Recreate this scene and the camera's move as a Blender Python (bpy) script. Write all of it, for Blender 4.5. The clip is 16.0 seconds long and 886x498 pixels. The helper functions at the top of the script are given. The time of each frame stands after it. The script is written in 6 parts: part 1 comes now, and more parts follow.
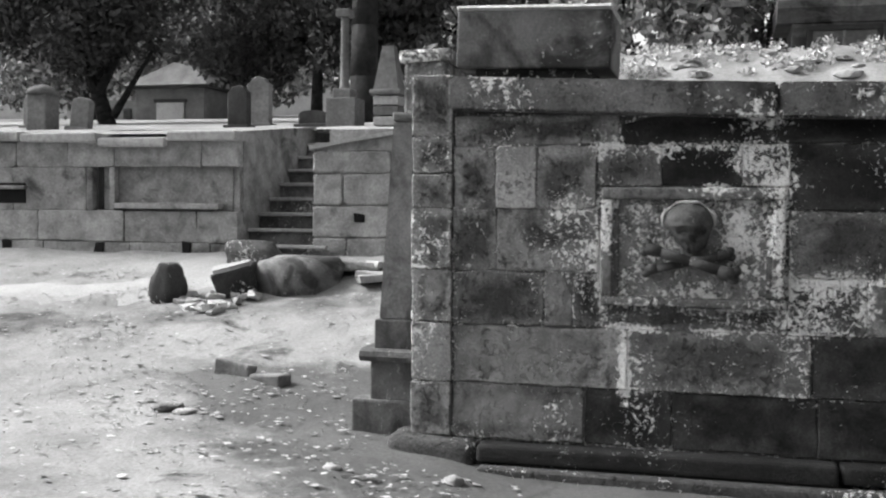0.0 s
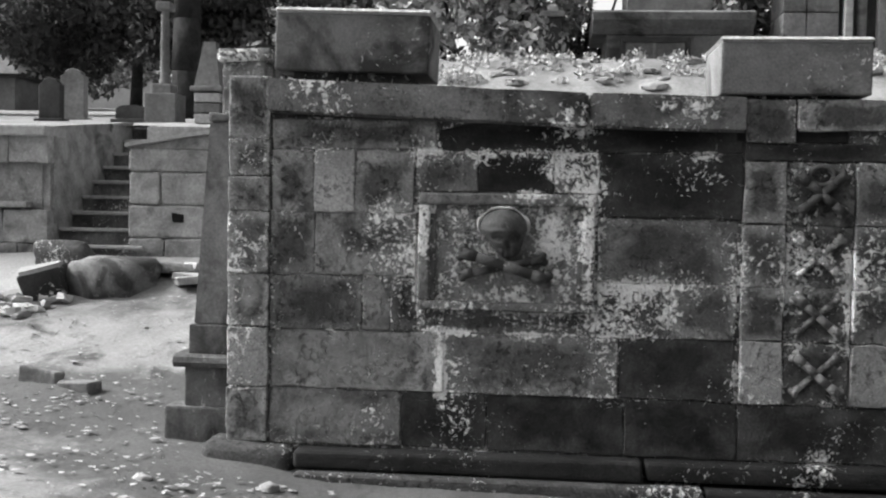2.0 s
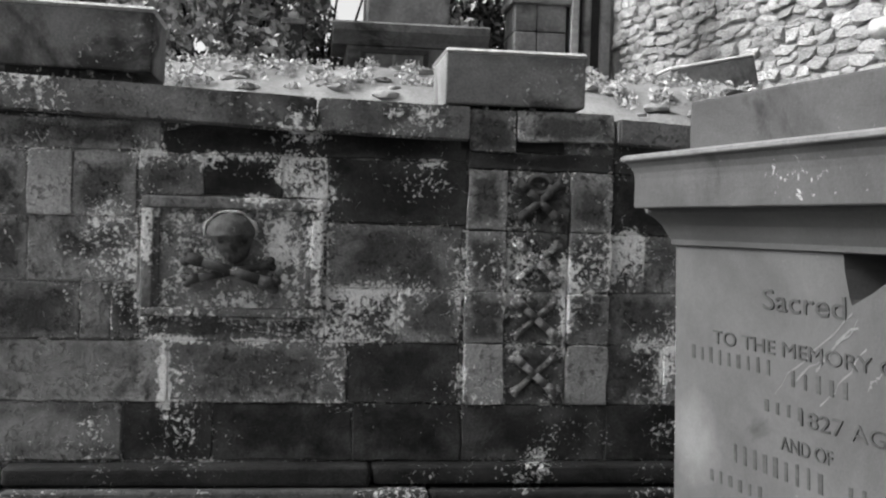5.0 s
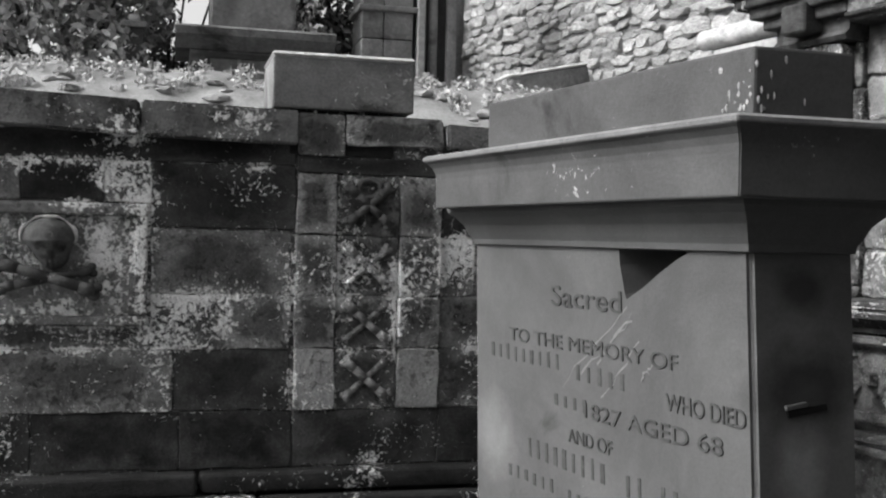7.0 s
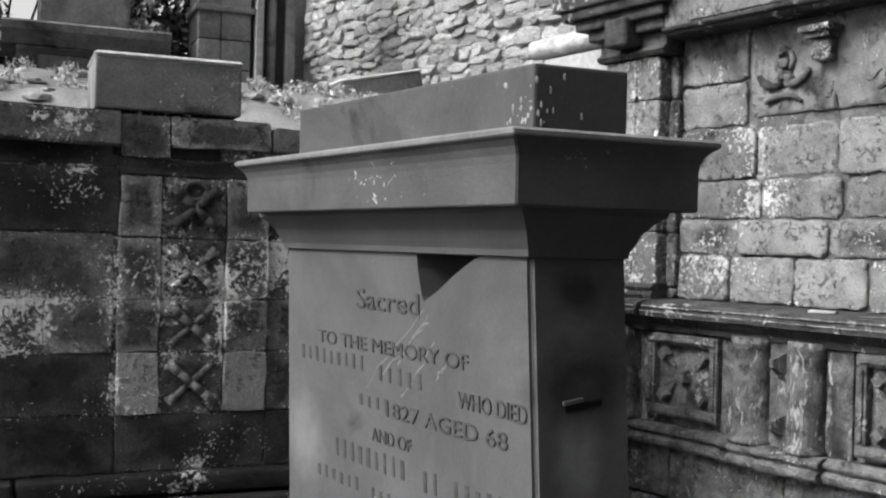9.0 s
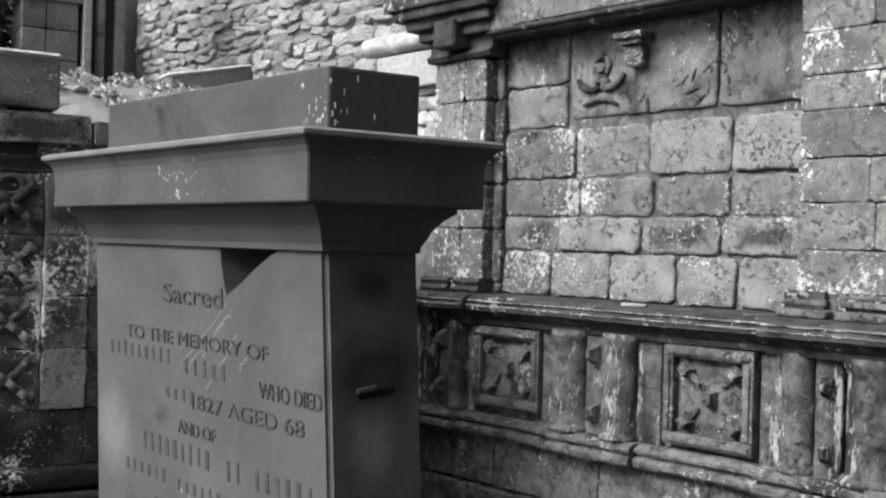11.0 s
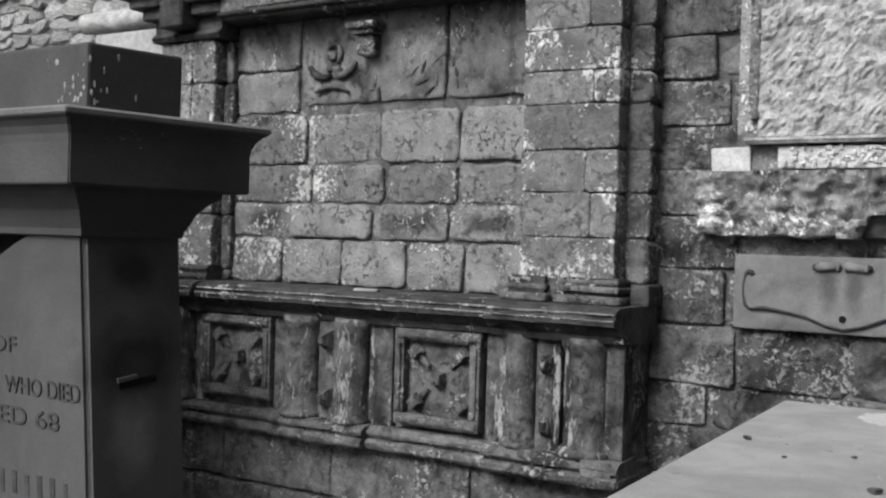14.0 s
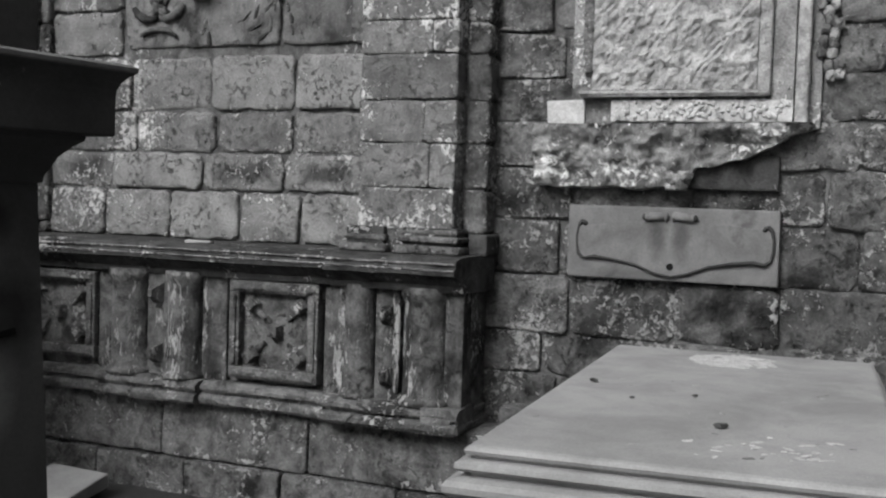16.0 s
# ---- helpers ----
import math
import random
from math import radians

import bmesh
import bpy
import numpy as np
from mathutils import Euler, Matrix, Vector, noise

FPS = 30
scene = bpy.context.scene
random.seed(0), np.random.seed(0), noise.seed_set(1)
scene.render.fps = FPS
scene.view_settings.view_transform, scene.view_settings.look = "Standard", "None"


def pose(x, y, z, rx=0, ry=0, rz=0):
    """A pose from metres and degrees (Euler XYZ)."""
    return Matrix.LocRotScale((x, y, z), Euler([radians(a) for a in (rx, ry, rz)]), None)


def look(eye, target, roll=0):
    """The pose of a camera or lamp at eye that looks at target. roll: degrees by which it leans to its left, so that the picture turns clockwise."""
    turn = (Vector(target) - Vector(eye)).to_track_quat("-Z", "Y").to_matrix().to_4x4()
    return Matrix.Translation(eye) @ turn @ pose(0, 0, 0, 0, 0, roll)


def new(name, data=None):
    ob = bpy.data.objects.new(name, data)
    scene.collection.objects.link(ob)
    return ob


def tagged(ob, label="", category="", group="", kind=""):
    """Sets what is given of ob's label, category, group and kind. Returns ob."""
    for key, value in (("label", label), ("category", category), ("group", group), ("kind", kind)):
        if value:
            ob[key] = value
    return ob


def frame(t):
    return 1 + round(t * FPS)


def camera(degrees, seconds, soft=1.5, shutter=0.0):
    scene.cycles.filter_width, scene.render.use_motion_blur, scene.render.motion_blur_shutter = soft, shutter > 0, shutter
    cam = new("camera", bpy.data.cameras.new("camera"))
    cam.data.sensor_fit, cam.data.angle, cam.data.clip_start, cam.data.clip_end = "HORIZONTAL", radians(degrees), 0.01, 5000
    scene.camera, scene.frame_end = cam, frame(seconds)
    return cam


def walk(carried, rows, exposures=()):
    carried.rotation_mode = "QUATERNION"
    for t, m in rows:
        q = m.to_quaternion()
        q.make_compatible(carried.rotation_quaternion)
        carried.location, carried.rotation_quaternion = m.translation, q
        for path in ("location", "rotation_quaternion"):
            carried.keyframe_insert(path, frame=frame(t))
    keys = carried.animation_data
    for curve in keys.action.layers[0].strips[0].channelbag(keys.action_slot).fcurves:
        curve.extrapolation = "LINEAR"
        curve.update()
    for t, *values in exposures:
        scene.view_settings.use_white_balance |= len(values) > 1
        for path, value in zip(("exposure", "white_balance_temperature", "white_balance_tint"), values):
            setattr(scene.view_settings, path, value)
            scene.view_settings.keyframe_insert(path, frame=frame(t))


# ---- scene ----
cam = camera(44.53, 16.0, 2.2)
PATH = [
    (0.0, (0.007, 0.077, 1.386), (-0.746, 2.979, 1.272), 0.48),
    (0.5, (0.019, 0.070, 1.390), (-0.618, 2.999, 1.277), 0.65),
    (1.0, (0.031, 0.064, 1.401), (-0.488, 3.016, 1.288), 0.85),
    (1.5, (0.041, 0.073, 1.418), (-0.360, 3.044, 1.301), 0.96),
    (2.0, (0.063, 0.093, 1.418), (-0.224, 3.077, 1.306), 1.10),
    (2.5, (0.083, 0.105, 1.418), (-0.089, 3.098, 1.312), 1.22),
    (3.0, (0.103, 0.109, 1.399), (0.047, 3.107, 1.308), 1.43),
    (3.5, (0.126, 0.109, 1.393), (0.186, 3.108, 1.311), 1.50),
    (4.0, (0.128, 0.112, 1.399), (0.313, 3.105, 1.320), 1.55),
    (6.5, (0.384, 0.096, 1.347), (1.029, 3.026, 1.317), 1.37),
    (7.0, (0.417, 0.065, 1.356), (1.159, 2.971, 1.329), 1.28),
    (7.5, (0.444, 0.037, 1.358), (1.284, 2.917, 1.337), 1.33),
    (8.0, (0.473, 0.010, 1.360), (1.411, 2.860, 1.343), 1.39),
    (8.5, (0.497, -0.022, 1.364), (1.533, 2.794, 1.350), 1.49),
    (9.0, (0.519, -0.058, 1.366), (1.651, 2.720, 1.355), 1.47),
    (11.5, (0.586, -0.266, 1.364), (2.191, 2.269, 1.358), 1.52),
    (12.0, (0.583, -0.300, 1.359), (2.283, 2.172, 1.358), 1.42),
    (12.5, (0.562, -0.301, 1.357), (2.367, 2.095, 1.357), 1.44),
    (13.0, (0.529, -0.277, 1.362), (2.443, 2.033, 1.360), 1.53),
    (13.5, (0.490, -0.236, 1.364), (2.515, 1.978, 1.352), 1.63),
    (14.0, (0.453, -0.171, 1.358), (2.588, 1.937, 1.334), 1.70),
    (14.5, (0.419, -0.104, 1.350), (2.656, 1.895, 1.307), 1.62),
    (15.0, (0.401, -0.046, 1.332), (2.727, 1.847, 1.269), 1.67),
    (15.5, (0.364, -0.022, 1.335), (2.769, 1.769, 1.237), 1.78),
    (16.0, (0.366, -0.020, 1.334), (2.834, 1.680, 1.197), 1.84),
]
EXPOSURES = [(0.0, 1.27), (4.0, 1.08), (9.0, 0.84), (12.5, 0.60), (14.0, 0.27), (16.0, -0.02)]
walk(cam, [(t, look(e, g, r)) for t, e, g, r in PATH], EXPOSURES)
# ---- light ----
world = bpy.data.worlds.new("overcast_sky")
scene.world = world
world.use_nodes = True
wt = world.node_tree
sky = wt.nodes.new("ShaderNodeTexSky")
sky.sky_type, sky.sun_disc = 'NISHITA', False
sky.sun_elevation, sky.sun_rotation = radians(42), radians(-87)
sky.air_density, sky.dust_density = 1.0, 4.0
grey = wt.nodes.new("ShaderNodeRGBToBW")
wt.links.new(sky.outputs[0], grey.inputs[0])
wt.links.new(grey.outputs[0], wt.nodes["Background"].inputs[0])
wt.nodes["Background"].inputs[1].default_value = 0.15
sun = new("sun", bpy.data.lights.new("sun", 'SUN'))
sun.data.energy, sun.data.angle = 2.3, radians(20)
sun.matrix_world = look((-0.79 * 20, 0.04 * 20, 0.66 * 20), (0, 0, 0))


# ---- materials ----
def ramp(nt, src, lo, hi, a=0.0, b=1.0):
    n = nt.nodes.new("ShaderNodeMapRange")
    n.inputs[1].default_value, n.inputs[2].default_value = lo, hi
    n.inputs[3].default_value, n.inputs[4].default_value = a, b
    nt.links.new(src, n.inputs[0])
    return n.outputs[0]


def mth(nt, op, a, b=None):
    n = nt.nodes.new("ShaderNodeMath")
    n.operation = op
    for i, v in enumerate((a, b)):
        if v is None:
            continue
        if isinstance(v, (int, float)):
            n.inputs[i].default_value = v
        else:
            nt.links.new(v, n.inputs[i])
    return n.outputs[0]


def noise_out(nt, vec, scale, detail=6, rough=0.6, distort=0.0):
    n = nt.nodes.new("ShaderNodeTexNoise")
    n.inputs["Scale"].default_value, n.inputs["Detail"].default_value = scale, detail
    n.inputs["Roughness"].default_value, n.inputs["Distortion"].default_value = rough, distort
    nt.links.new(vec, n.inputs["Vector"])
    return n.outputs[0]


def mixv(nt, f, a, b):
    n = nt.nodes.new("ShaderNodeMix")
    for i, v in ((0, f), (2, a), (3, b)):
        if isinstance(v, (int, float)):
            n.inputs[i].default_value = v
        else:
            nt.links.new(v, n.inputs[i])
    return n.outputs[0]


def stone(name, a, b, scale=3.0, lichen=None, pale=0.5, lscale=16.0, rnd=0.3, bump=0.5, grain=70.0, rough=0.9, soot=None, island=False, chips=0.0, patchy=2.2, speck=0.3, rim_gain=0.03, darkened=False, streak=1.0, field=None, bare=None, core=0.0, fgain=0.95, edge=True, pits=0.0):
    """Weathered stone from tone a to tone b, with lichen above a threshold, soot stains and grain, all grey."""
    a, b = 0.6 * a, 0.6 * b
    m = bpy.data.materials.new(name)
    m.use_nodes = True
    nt = m.node_tree
    bs = nt.nodes["Principled BSDF"]
    bs.inputs["Roughness"].default_value = rough
    bs.inputs["Specular IOR Level"].default_value = 0.25
    vec = nt.nodes.new("ShaderNodeTexCoord").outputs["Object"]
    info = nt.nodes.new("ShaderNodeNewGeometry" if island else "ShaderNodeObjectInfo")
    rand = info.outputs["Random Per Island" if island else "Random"]
    add = nt.nodes.new("ShaderNodeVectorMath")
    nt.links.new(vec, add.inputs[0])
    com = nt.nodes.new("ShaderNodeCombineXYZ")
    nt.links.new(mth(nt, 'MULTIPLY', rand, 37.0), com.inputs[0])
    nt.links.new(com.outputs[0], add.inputs[1])
    own = add.outputs[0]
    if streak != 1.0:
        sm = nt.nodes.new("ShaderNodeVectorMath")
        sm.operation = 'MULTIPLY'
        sm.inputs[1].default_value = (1, 1, streak)
        nt.links.new(vec, sm.inputs[0])
        vec = sm.outputs[0]
    big = noise_out(nt, own, scale, 7, 0.66, 0.4)
    fine = noise_out(nt, own, grain, 4, 0.7)
    tone = mixv(nt, ramp(nt, big, 0.36, 0.64), a, b)
    tone = mth(nt, 'MULTIPLY', tone, ramp(nt, fine, 0.25, 0.75, 1 - speck, 1 + speck))
    tone = mth(nt, 'MULTIPLY', tone, ramp(nt, rand, 0, 1, 1 - rnd, 1 + rnd))
    height = mth(nt, 'ADD', mth(nt, 'MULTIPLY', big, 1.2), mth(nt, 'MULTIPLY', fine, 0.35))
    # tones the earth down in two stages where the mesh attribute is high
    if darkened:
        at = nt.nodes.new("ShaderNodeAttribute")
        at.attribute_name = "earth_dark"
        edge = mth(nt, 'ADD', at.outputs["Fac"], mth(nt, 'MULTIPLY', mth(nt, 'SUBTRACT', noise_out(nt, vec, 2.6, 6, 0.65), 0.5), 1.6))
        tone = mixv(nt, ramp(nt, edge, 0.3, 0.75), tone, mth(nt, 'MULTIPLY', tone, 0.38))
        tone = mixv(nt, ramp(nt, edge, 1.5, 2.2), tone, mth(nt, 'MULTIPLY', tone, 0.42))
    if soot is not None:
        st = noise_out(nt, vec, 1.7, 5, 0.6, 0.6)
        tone = mixv(nt, ramp(nt, st, soot, soot + 0.09), tone, mth(nt, 'MULTIPLY', tone, 0.3))
    if pits:
        pn = mth(nt, 'MULTIPLY', ramp(nt, noise_out(nt, own, 26.0, 5, 0.7, 0.2), 0.53, 0.62), ramp(nt, noise_out(nt, own, 5.0, 3, 0.6), 0.45, 0.58))
        tone = mixv(nt, mth(nt, 'MULTIPLY', pn, pits), tone, mth(nt, 'MULTIPLY', tone, 0.25))
        height = mth(nt, 'SUBTRACT', height, mth(nt, 'MULTIPLY', pn, 0.5))
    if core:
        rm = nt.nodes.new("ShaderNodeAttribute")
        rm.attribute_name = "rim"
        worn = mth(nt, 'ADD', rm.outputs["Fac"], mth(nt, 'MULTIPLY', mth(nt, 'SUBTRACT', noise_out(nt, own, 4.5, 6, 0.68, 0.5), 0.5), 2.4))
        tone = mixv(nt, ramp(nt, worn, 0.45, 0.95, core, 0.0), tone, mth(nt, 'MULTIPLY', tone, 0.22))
    if bare is not None:
        g = nt.nodes.new("ShaderNodeGroup")
        g.node_tree = bare
        nt.links.new(vec, g.inputs[0])
        tone = mixv(nt, ramp(nt, g.outputs[0], 0.15, 0.6), tone, mth(nt, 'MULTIPLY', ramp(nt, fine, 0.25, 0.75, 0.8, 1.15), ramp(nt, big, 0.35, 0.65, 0.17, 0.36)))
    if lichen is not None:
        spots = noise_out(nt, vec, lscale, 5, 0.72, 0.5)
        where = noise_out(nt, vec, patchy, 3, 0.55)
        val = mth(nt, 'ADD', spots, mth(nt, 'MULTIPLY', mth(nt, 'SUBTRACT', where, 0.5), 0.75))
        if field is not None:
            g = nt.nodes.new("ShaderNodeGroup")
            g.node_tree = field
            nt.links.new(vec, g.inputs[0])
            if edge:
                ra = nt.nodes.new("ShaderNodeAttribute")
                ra.attribute_name = "rim"
                val = mth(nt, 'ADD', val, mth(nt, 'MULTIPLY', g.outputs[0], ramp(nt, mth(nt, 'POWER', ra.outputs["Fac"], 4.0), 0, 1, 0.42 * fgain, 1.1 * fgain)))
            else:
                val = mth(nt, 'ADD', val, mth(nt, 'MULTIPLY', g.outputs[0], 0.7 * fgain))
        rim = nt.nodes.new("ShaderNodeAttribute")
        rim.attribute_name = "rim"
        val = mth(nt, 'ADD', val, mth(nt, 'MULTIPLY', mth(nt, 'POWER', rim.outputs["Fac"], 9.0), rim_gain))
        f = ramp(nt, val, lichen - 0.01, lichen + 0.045)
        tone = mixv(nt, f, tone, mth(nt, 'MULTIPLY', ramp(nt, fine, 0.3, 0.7, 0.65, 1.25), pale))
        height = mth(nt, 'ADD', height, mth(nt, 'MULTIPLY', f, 0.3))
    if chips:
        vo = nt.nodes.new("ShaderNodeTexVoronoi")
        vo.inputs["Scale"].default_value = chips
        nt.links.new(own, vo.inputs["Vector"])
        height = mth(nt, 'ADD', height, mth(nt, 'MULTIPLY', vo.outputs["Distance"], 0.8))
    nt.links.new(tone, bs.inputs["Base Color"])
    bp = nt.nodes.new("ShaderNodeBump")
    bp.inputs["Strength"].default_value, bp.inputs["Distance"].default_value = bump, 0.03
    nt.links.new(height, bp.inputs["Height"])
    nt.links.new(bp.outputs[0], bs.inputs["Normal"])
    return m


def spot_field(name, spots, ox):
    """Where a growth or a bare patch sits on a wall: (x, z, half width, half height, strength) each, with ragged edges."""
    nt = bpy.data.node_groups.new(name, 'ShaderNodeTree')
    nt.interface.new_socket("Vector", in_out='INPUT', socket_type='NodeSocketVector')
    nt.interface.new_socket("Value", in_out='OUTPUT', socket_type='NodeSocketFloat')
    vec = nt.nodes.new("NodeGroupInput").outputs[0]
    wob = mth(nt, 'MULTIPLY', mth(nt, 'SUBTRACT', noise_out(nt, vec, 6.0, 5, 0.65), 0.5), 1.9)
    total = None
    for x, z, a, b, k in spots:
        q = nt.nodes.new("ShaderNodeMapping")
        q.vector_type = 'TEXTURE'
        q.inputs["Location"].default_value, q.inputs["Scale"].default_value = (x + ox, 0, z), (a, 30.0, b)
        nt.links.new(vec, q.inputs["Vector"])
        ln = nt.nodes.new("ShaderNodeVectorMath")
        ln.operation = 'LENGTH'
        nt.links.new(q.outputs[0], ln.inputs[0])
        one = ramp(nt, mth(nt, 'ADD', ln.outputs["Value"], wob), 0.4, 1.7, k, 0.0)
        total = one if total is None else mth(nt, 'MAXIMUM', total, one)
    nt.links.new(total, nt.nodes.new("NodeGroupOutput").inputs[0])
    return nt


# lichen colonies and spalled bare patches on the enclosure's face
GROWTH = spot_field("lichen_colonies", [
    (0.278, 1.63, 0.15, 0.13, 0.19), (0.889, 1.66, 0.08, 0.11, 0.2), (0.133, 1.288, 0.15, 0.17, 0.17), (-0.422, 1.274, 0.09, 0.13, 0.17),
    (0.304, 1.2, 0.05, 0.36, 0.22), (-0.057, 1.5, 0.11, 0.03, 0.2), (0.666, 0.9, 0.18, 0.15, 0.15), (0.54, 1.006, 0.27, 0.04, 0.18),
    (2.0, 1.274, 0.1, 0.15, 0.17), (1.674, 0.96, 0.06, 0.2, 0.2), (1.56, 0.71, 0.26, 0.06, 0.16), (-0.514, 0.591, 0.03, 0.22, 0.34),
    (-0.44, 0.742, 0.13, 0.028, 0.3), (-0.154, 1.696, 0.2, 0.05, 0.22), (-0.616, 1.7, 0.08, 0.06, 0.2), (-0.773, 1.835, 0.1, 0.06, 0.14)], -0.8)
SPRINKLE = spot_field("lichen_sprinkle", [
    (-1.303, 2.068, 0.12, 0.12, 0.17), (0.788, 1.978, 0.16, 0.08, 0.2), (-0.009, 0.79, 0.6, 0.08, 0.12), (-0.761, 1.235, 0.2, 0.13, 0.13),
    (2.205, 0.605, 0.2, 0.13, 0.16), (2.295, 1.465, 0.1, 0.1, 0.18), (0.373, 0.368, 0.16, 0.04, 0.18), (-0.611, 1.177, 0.045, 0.33, 0.22),
    (0.45, 1.86, 0.5, 0.05, 0.12), (1.2, 0.5, 0.1, 0.14, 0.16), (1.36, 1.0, 0.1, 0.1, 0.12), (-1.1, 0.62, 0.25, 0.1, 0.08)], -0.8)
both = bpy.data.node_groups.new("lichen_on_enclosure", 'ShaderNodeTree')
both.interface.new_socket("Vector", in_out='INPUT', socket_type='NodeSocketVector')
both.interface.new_socket("Value", in_out='OUTPUT', socket_type='NodeSocketFloat')
gi, outs = both.nodes.new("NodeGroupInput"), []
for tree_ in (GROWTH, SPRINKLE):
    gn = both.nodes.new("ShaderNodeGroup")
    gn.node_tree = tree_
    both.links.new(gi.outputs[0], gn.inputs[0])
    outs.append(gn.outputs[0])
both.links.new(mth(both, 'MAXIMUM', outs[0], outs[1]), both.nodes.new("NodeGroupOutput").inputs[0])
SPALL = spot_field("spalled_patches", [
    (-1.05, 0.58, 0.30, 0.13, 0.9), (-1.115, 1.60, 0.11, 0.17, 0.9), (-0.863, 0.923, 0.085, 0.12, 0.95), (-1.593, 0.935, 0.05, 0.1, 0.8),
    (-1.176, 0.261, 0.36, 0.1, 0.75), (-1.60, 0.57, 0.1, 0.16, 0.6), (-0.9, 1.13, 0.25, 0.06, 0.6)], -0.8)

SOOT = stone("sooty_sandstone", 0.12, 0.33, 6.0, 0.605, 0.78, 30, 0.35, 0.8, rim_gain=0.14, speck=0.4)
BLACK = stone("blackened_sandstone", 0.03, 0.085, 3.0, 0.665, 0.78, 30, 0.3, 0.7, rim_gain=0.18, speck=0.4)
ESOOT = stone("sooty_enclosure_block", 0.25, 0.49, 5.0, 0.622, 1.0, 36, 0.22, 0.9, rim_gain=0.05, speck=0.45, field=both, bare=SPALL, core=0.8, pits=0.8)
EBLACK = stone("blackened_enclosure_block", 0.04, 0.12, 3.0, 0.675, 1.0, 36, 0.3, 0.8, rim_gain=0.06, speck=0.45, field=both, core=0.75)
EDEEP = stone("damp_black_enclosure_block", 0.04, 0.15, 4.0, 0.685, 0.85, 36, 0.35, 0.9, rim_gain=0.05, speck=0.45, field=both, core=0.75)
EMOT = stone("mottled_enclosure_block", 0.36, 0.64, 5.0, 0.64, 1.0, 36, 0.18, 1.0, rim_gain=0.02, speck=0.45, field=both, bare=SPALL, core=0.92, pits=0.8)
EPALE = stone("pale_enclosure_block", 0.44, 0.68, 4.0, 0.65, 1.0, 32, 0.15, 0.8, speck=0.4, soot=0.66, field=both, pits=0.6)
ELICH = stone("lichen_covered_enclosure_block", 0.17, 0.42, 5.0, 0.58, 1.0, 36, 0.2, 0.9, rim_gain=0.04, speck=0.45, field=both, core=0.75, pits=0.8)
ECOPE = stone("chipped_coping_stone", 0.17, 0.38, 4.0, 0.65, 1.0, 32, 0.15, 0.9, speck=0.4, soot=0.55, field=both, edge=False, pits=0.5)
EMORTAR = stone("lichened_enclosure_mortar", 0.12, 0.36, 6.0, 0.56, 1.0, 30, 0.0, 0.8, field=both, edge=False)
EPANEL = stone("lichen_speckled_panel", 0.32, 0.62, 6.0, 0.548, 1.0, 36, 0.1, 0.9, patchy=5.0, field=both, soot=0.62, edge=False, pits=0.8)
EFRAME = stone("lichen_edged_frame", 0.2, 0.44, 8.0, 0.59, 1.0, 32, 0.1, 0.8, patchy=3.0, field=both, edge=False, pits=0.6, fgain=0.6)
EBONE = stone("carved_bone_stone", 0.2, 0.46, 8.0, 0.60, 1.0, 30, 0.2, 0.6, speck=0.35, field=both, edge=False, pits=0.7)
CHESTD = stone("black_stained_chest_stone", 0.16, 0.34, 3.0, 0.72, 0.7, 30, 0.1, 0.6, speck=0.3, soot=0.47)
CHESTM = stone("rain_marked_chest_stone", 0.22, 0.42, 3.0, 0.71, 0.7, 30, 0.1, 0.6, speck=0.3, soot=0.54)
STELE = stone("streaked_stele_stone", 0.12, 0.33, 4.0, 0.72, 0.6, 28, 0.15, 0.7, speck=0.3, soot=0.52, streak=0.3)
MOTTLE = stone("mottled_sandstone", 0.26, 0.56, 5.0, 0.60, 0.80, 30, 0.25, 0.9, soot=0.57, rim_gain=0.08, speck=0.4)
PALE = stone("pale_sandstone", 0.34, 0.56, 4.0, 0.70, 0.7, 28, 0.2, 0.6, soot=0.62)
LICHEN = stone("lichen_covered_stone", 0.10, 0.32, 5.0, 0.53, 0.8, 30, 0.2, 0.9, rim_gain=0.10)
SMOOTH = stone("smooth_grey_sandstone", 0.108, 0.165, 1.8, 0.78, 0.36, 34, 0.05, 0.16, 120, 0.75, soot=0.67, speck=0.12)
CAPST = stone("lichen_flecked_cap_stone", 0.085, 0.145, 2.4, 0.735, 0.34, 36, 0.05, 0.2, 110, 0.8, soot=0.6, speck=0.15)
LEDGER = stone("worn_ledger_stone", 0.42, 0.61, 2.6, 0.80, 0.75, 30, 0.03, 0.15, 110, 0.7, speck=0.15)
# lichen white, also used for the painted lit edges of the chest blocks
CRUST = stone("white_lichen_and_lit_edge", 0.72, 1.05, 16.0, None, 0.5, 14, 0.05, 0.6, 90, speck=0.3)
ASHLAR = stone("weathered_ashlar", 0.10, 0.41, 7.0, 0.61, 0.50, 28, 0.32, 1.0, soot=0.545, rim_gain=0.11, speck=0.4, pits=0.6)
FPALE = stone("pale_worn_ashlar", 0.3, 0.52, 4.0, 0.63, 0.66, 28, 0.12, 1.0, speck=0.3, soot=0.63, rim_gain=0.05, pits=0.75)
FMID = stone("grey_worn_ashlar", 0.19, 0.4, 5.0, 0.625, 0.55, 28, 0.15, 1.0, speck=0.38, soot=0.60, rim_gain=0.06, pits=0.8)
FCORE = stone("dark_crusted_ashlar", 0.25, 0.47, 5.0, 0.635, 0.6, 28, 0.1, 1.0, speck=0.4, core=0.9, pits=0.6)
FWHITE = stone("lichened_ashlar_and_arris_light", 0.25, 0.47, 6.0, 0.575, 0.72, 30, 0.15, 1.0, speck=0.4, soot=0.6, pits=0.8)
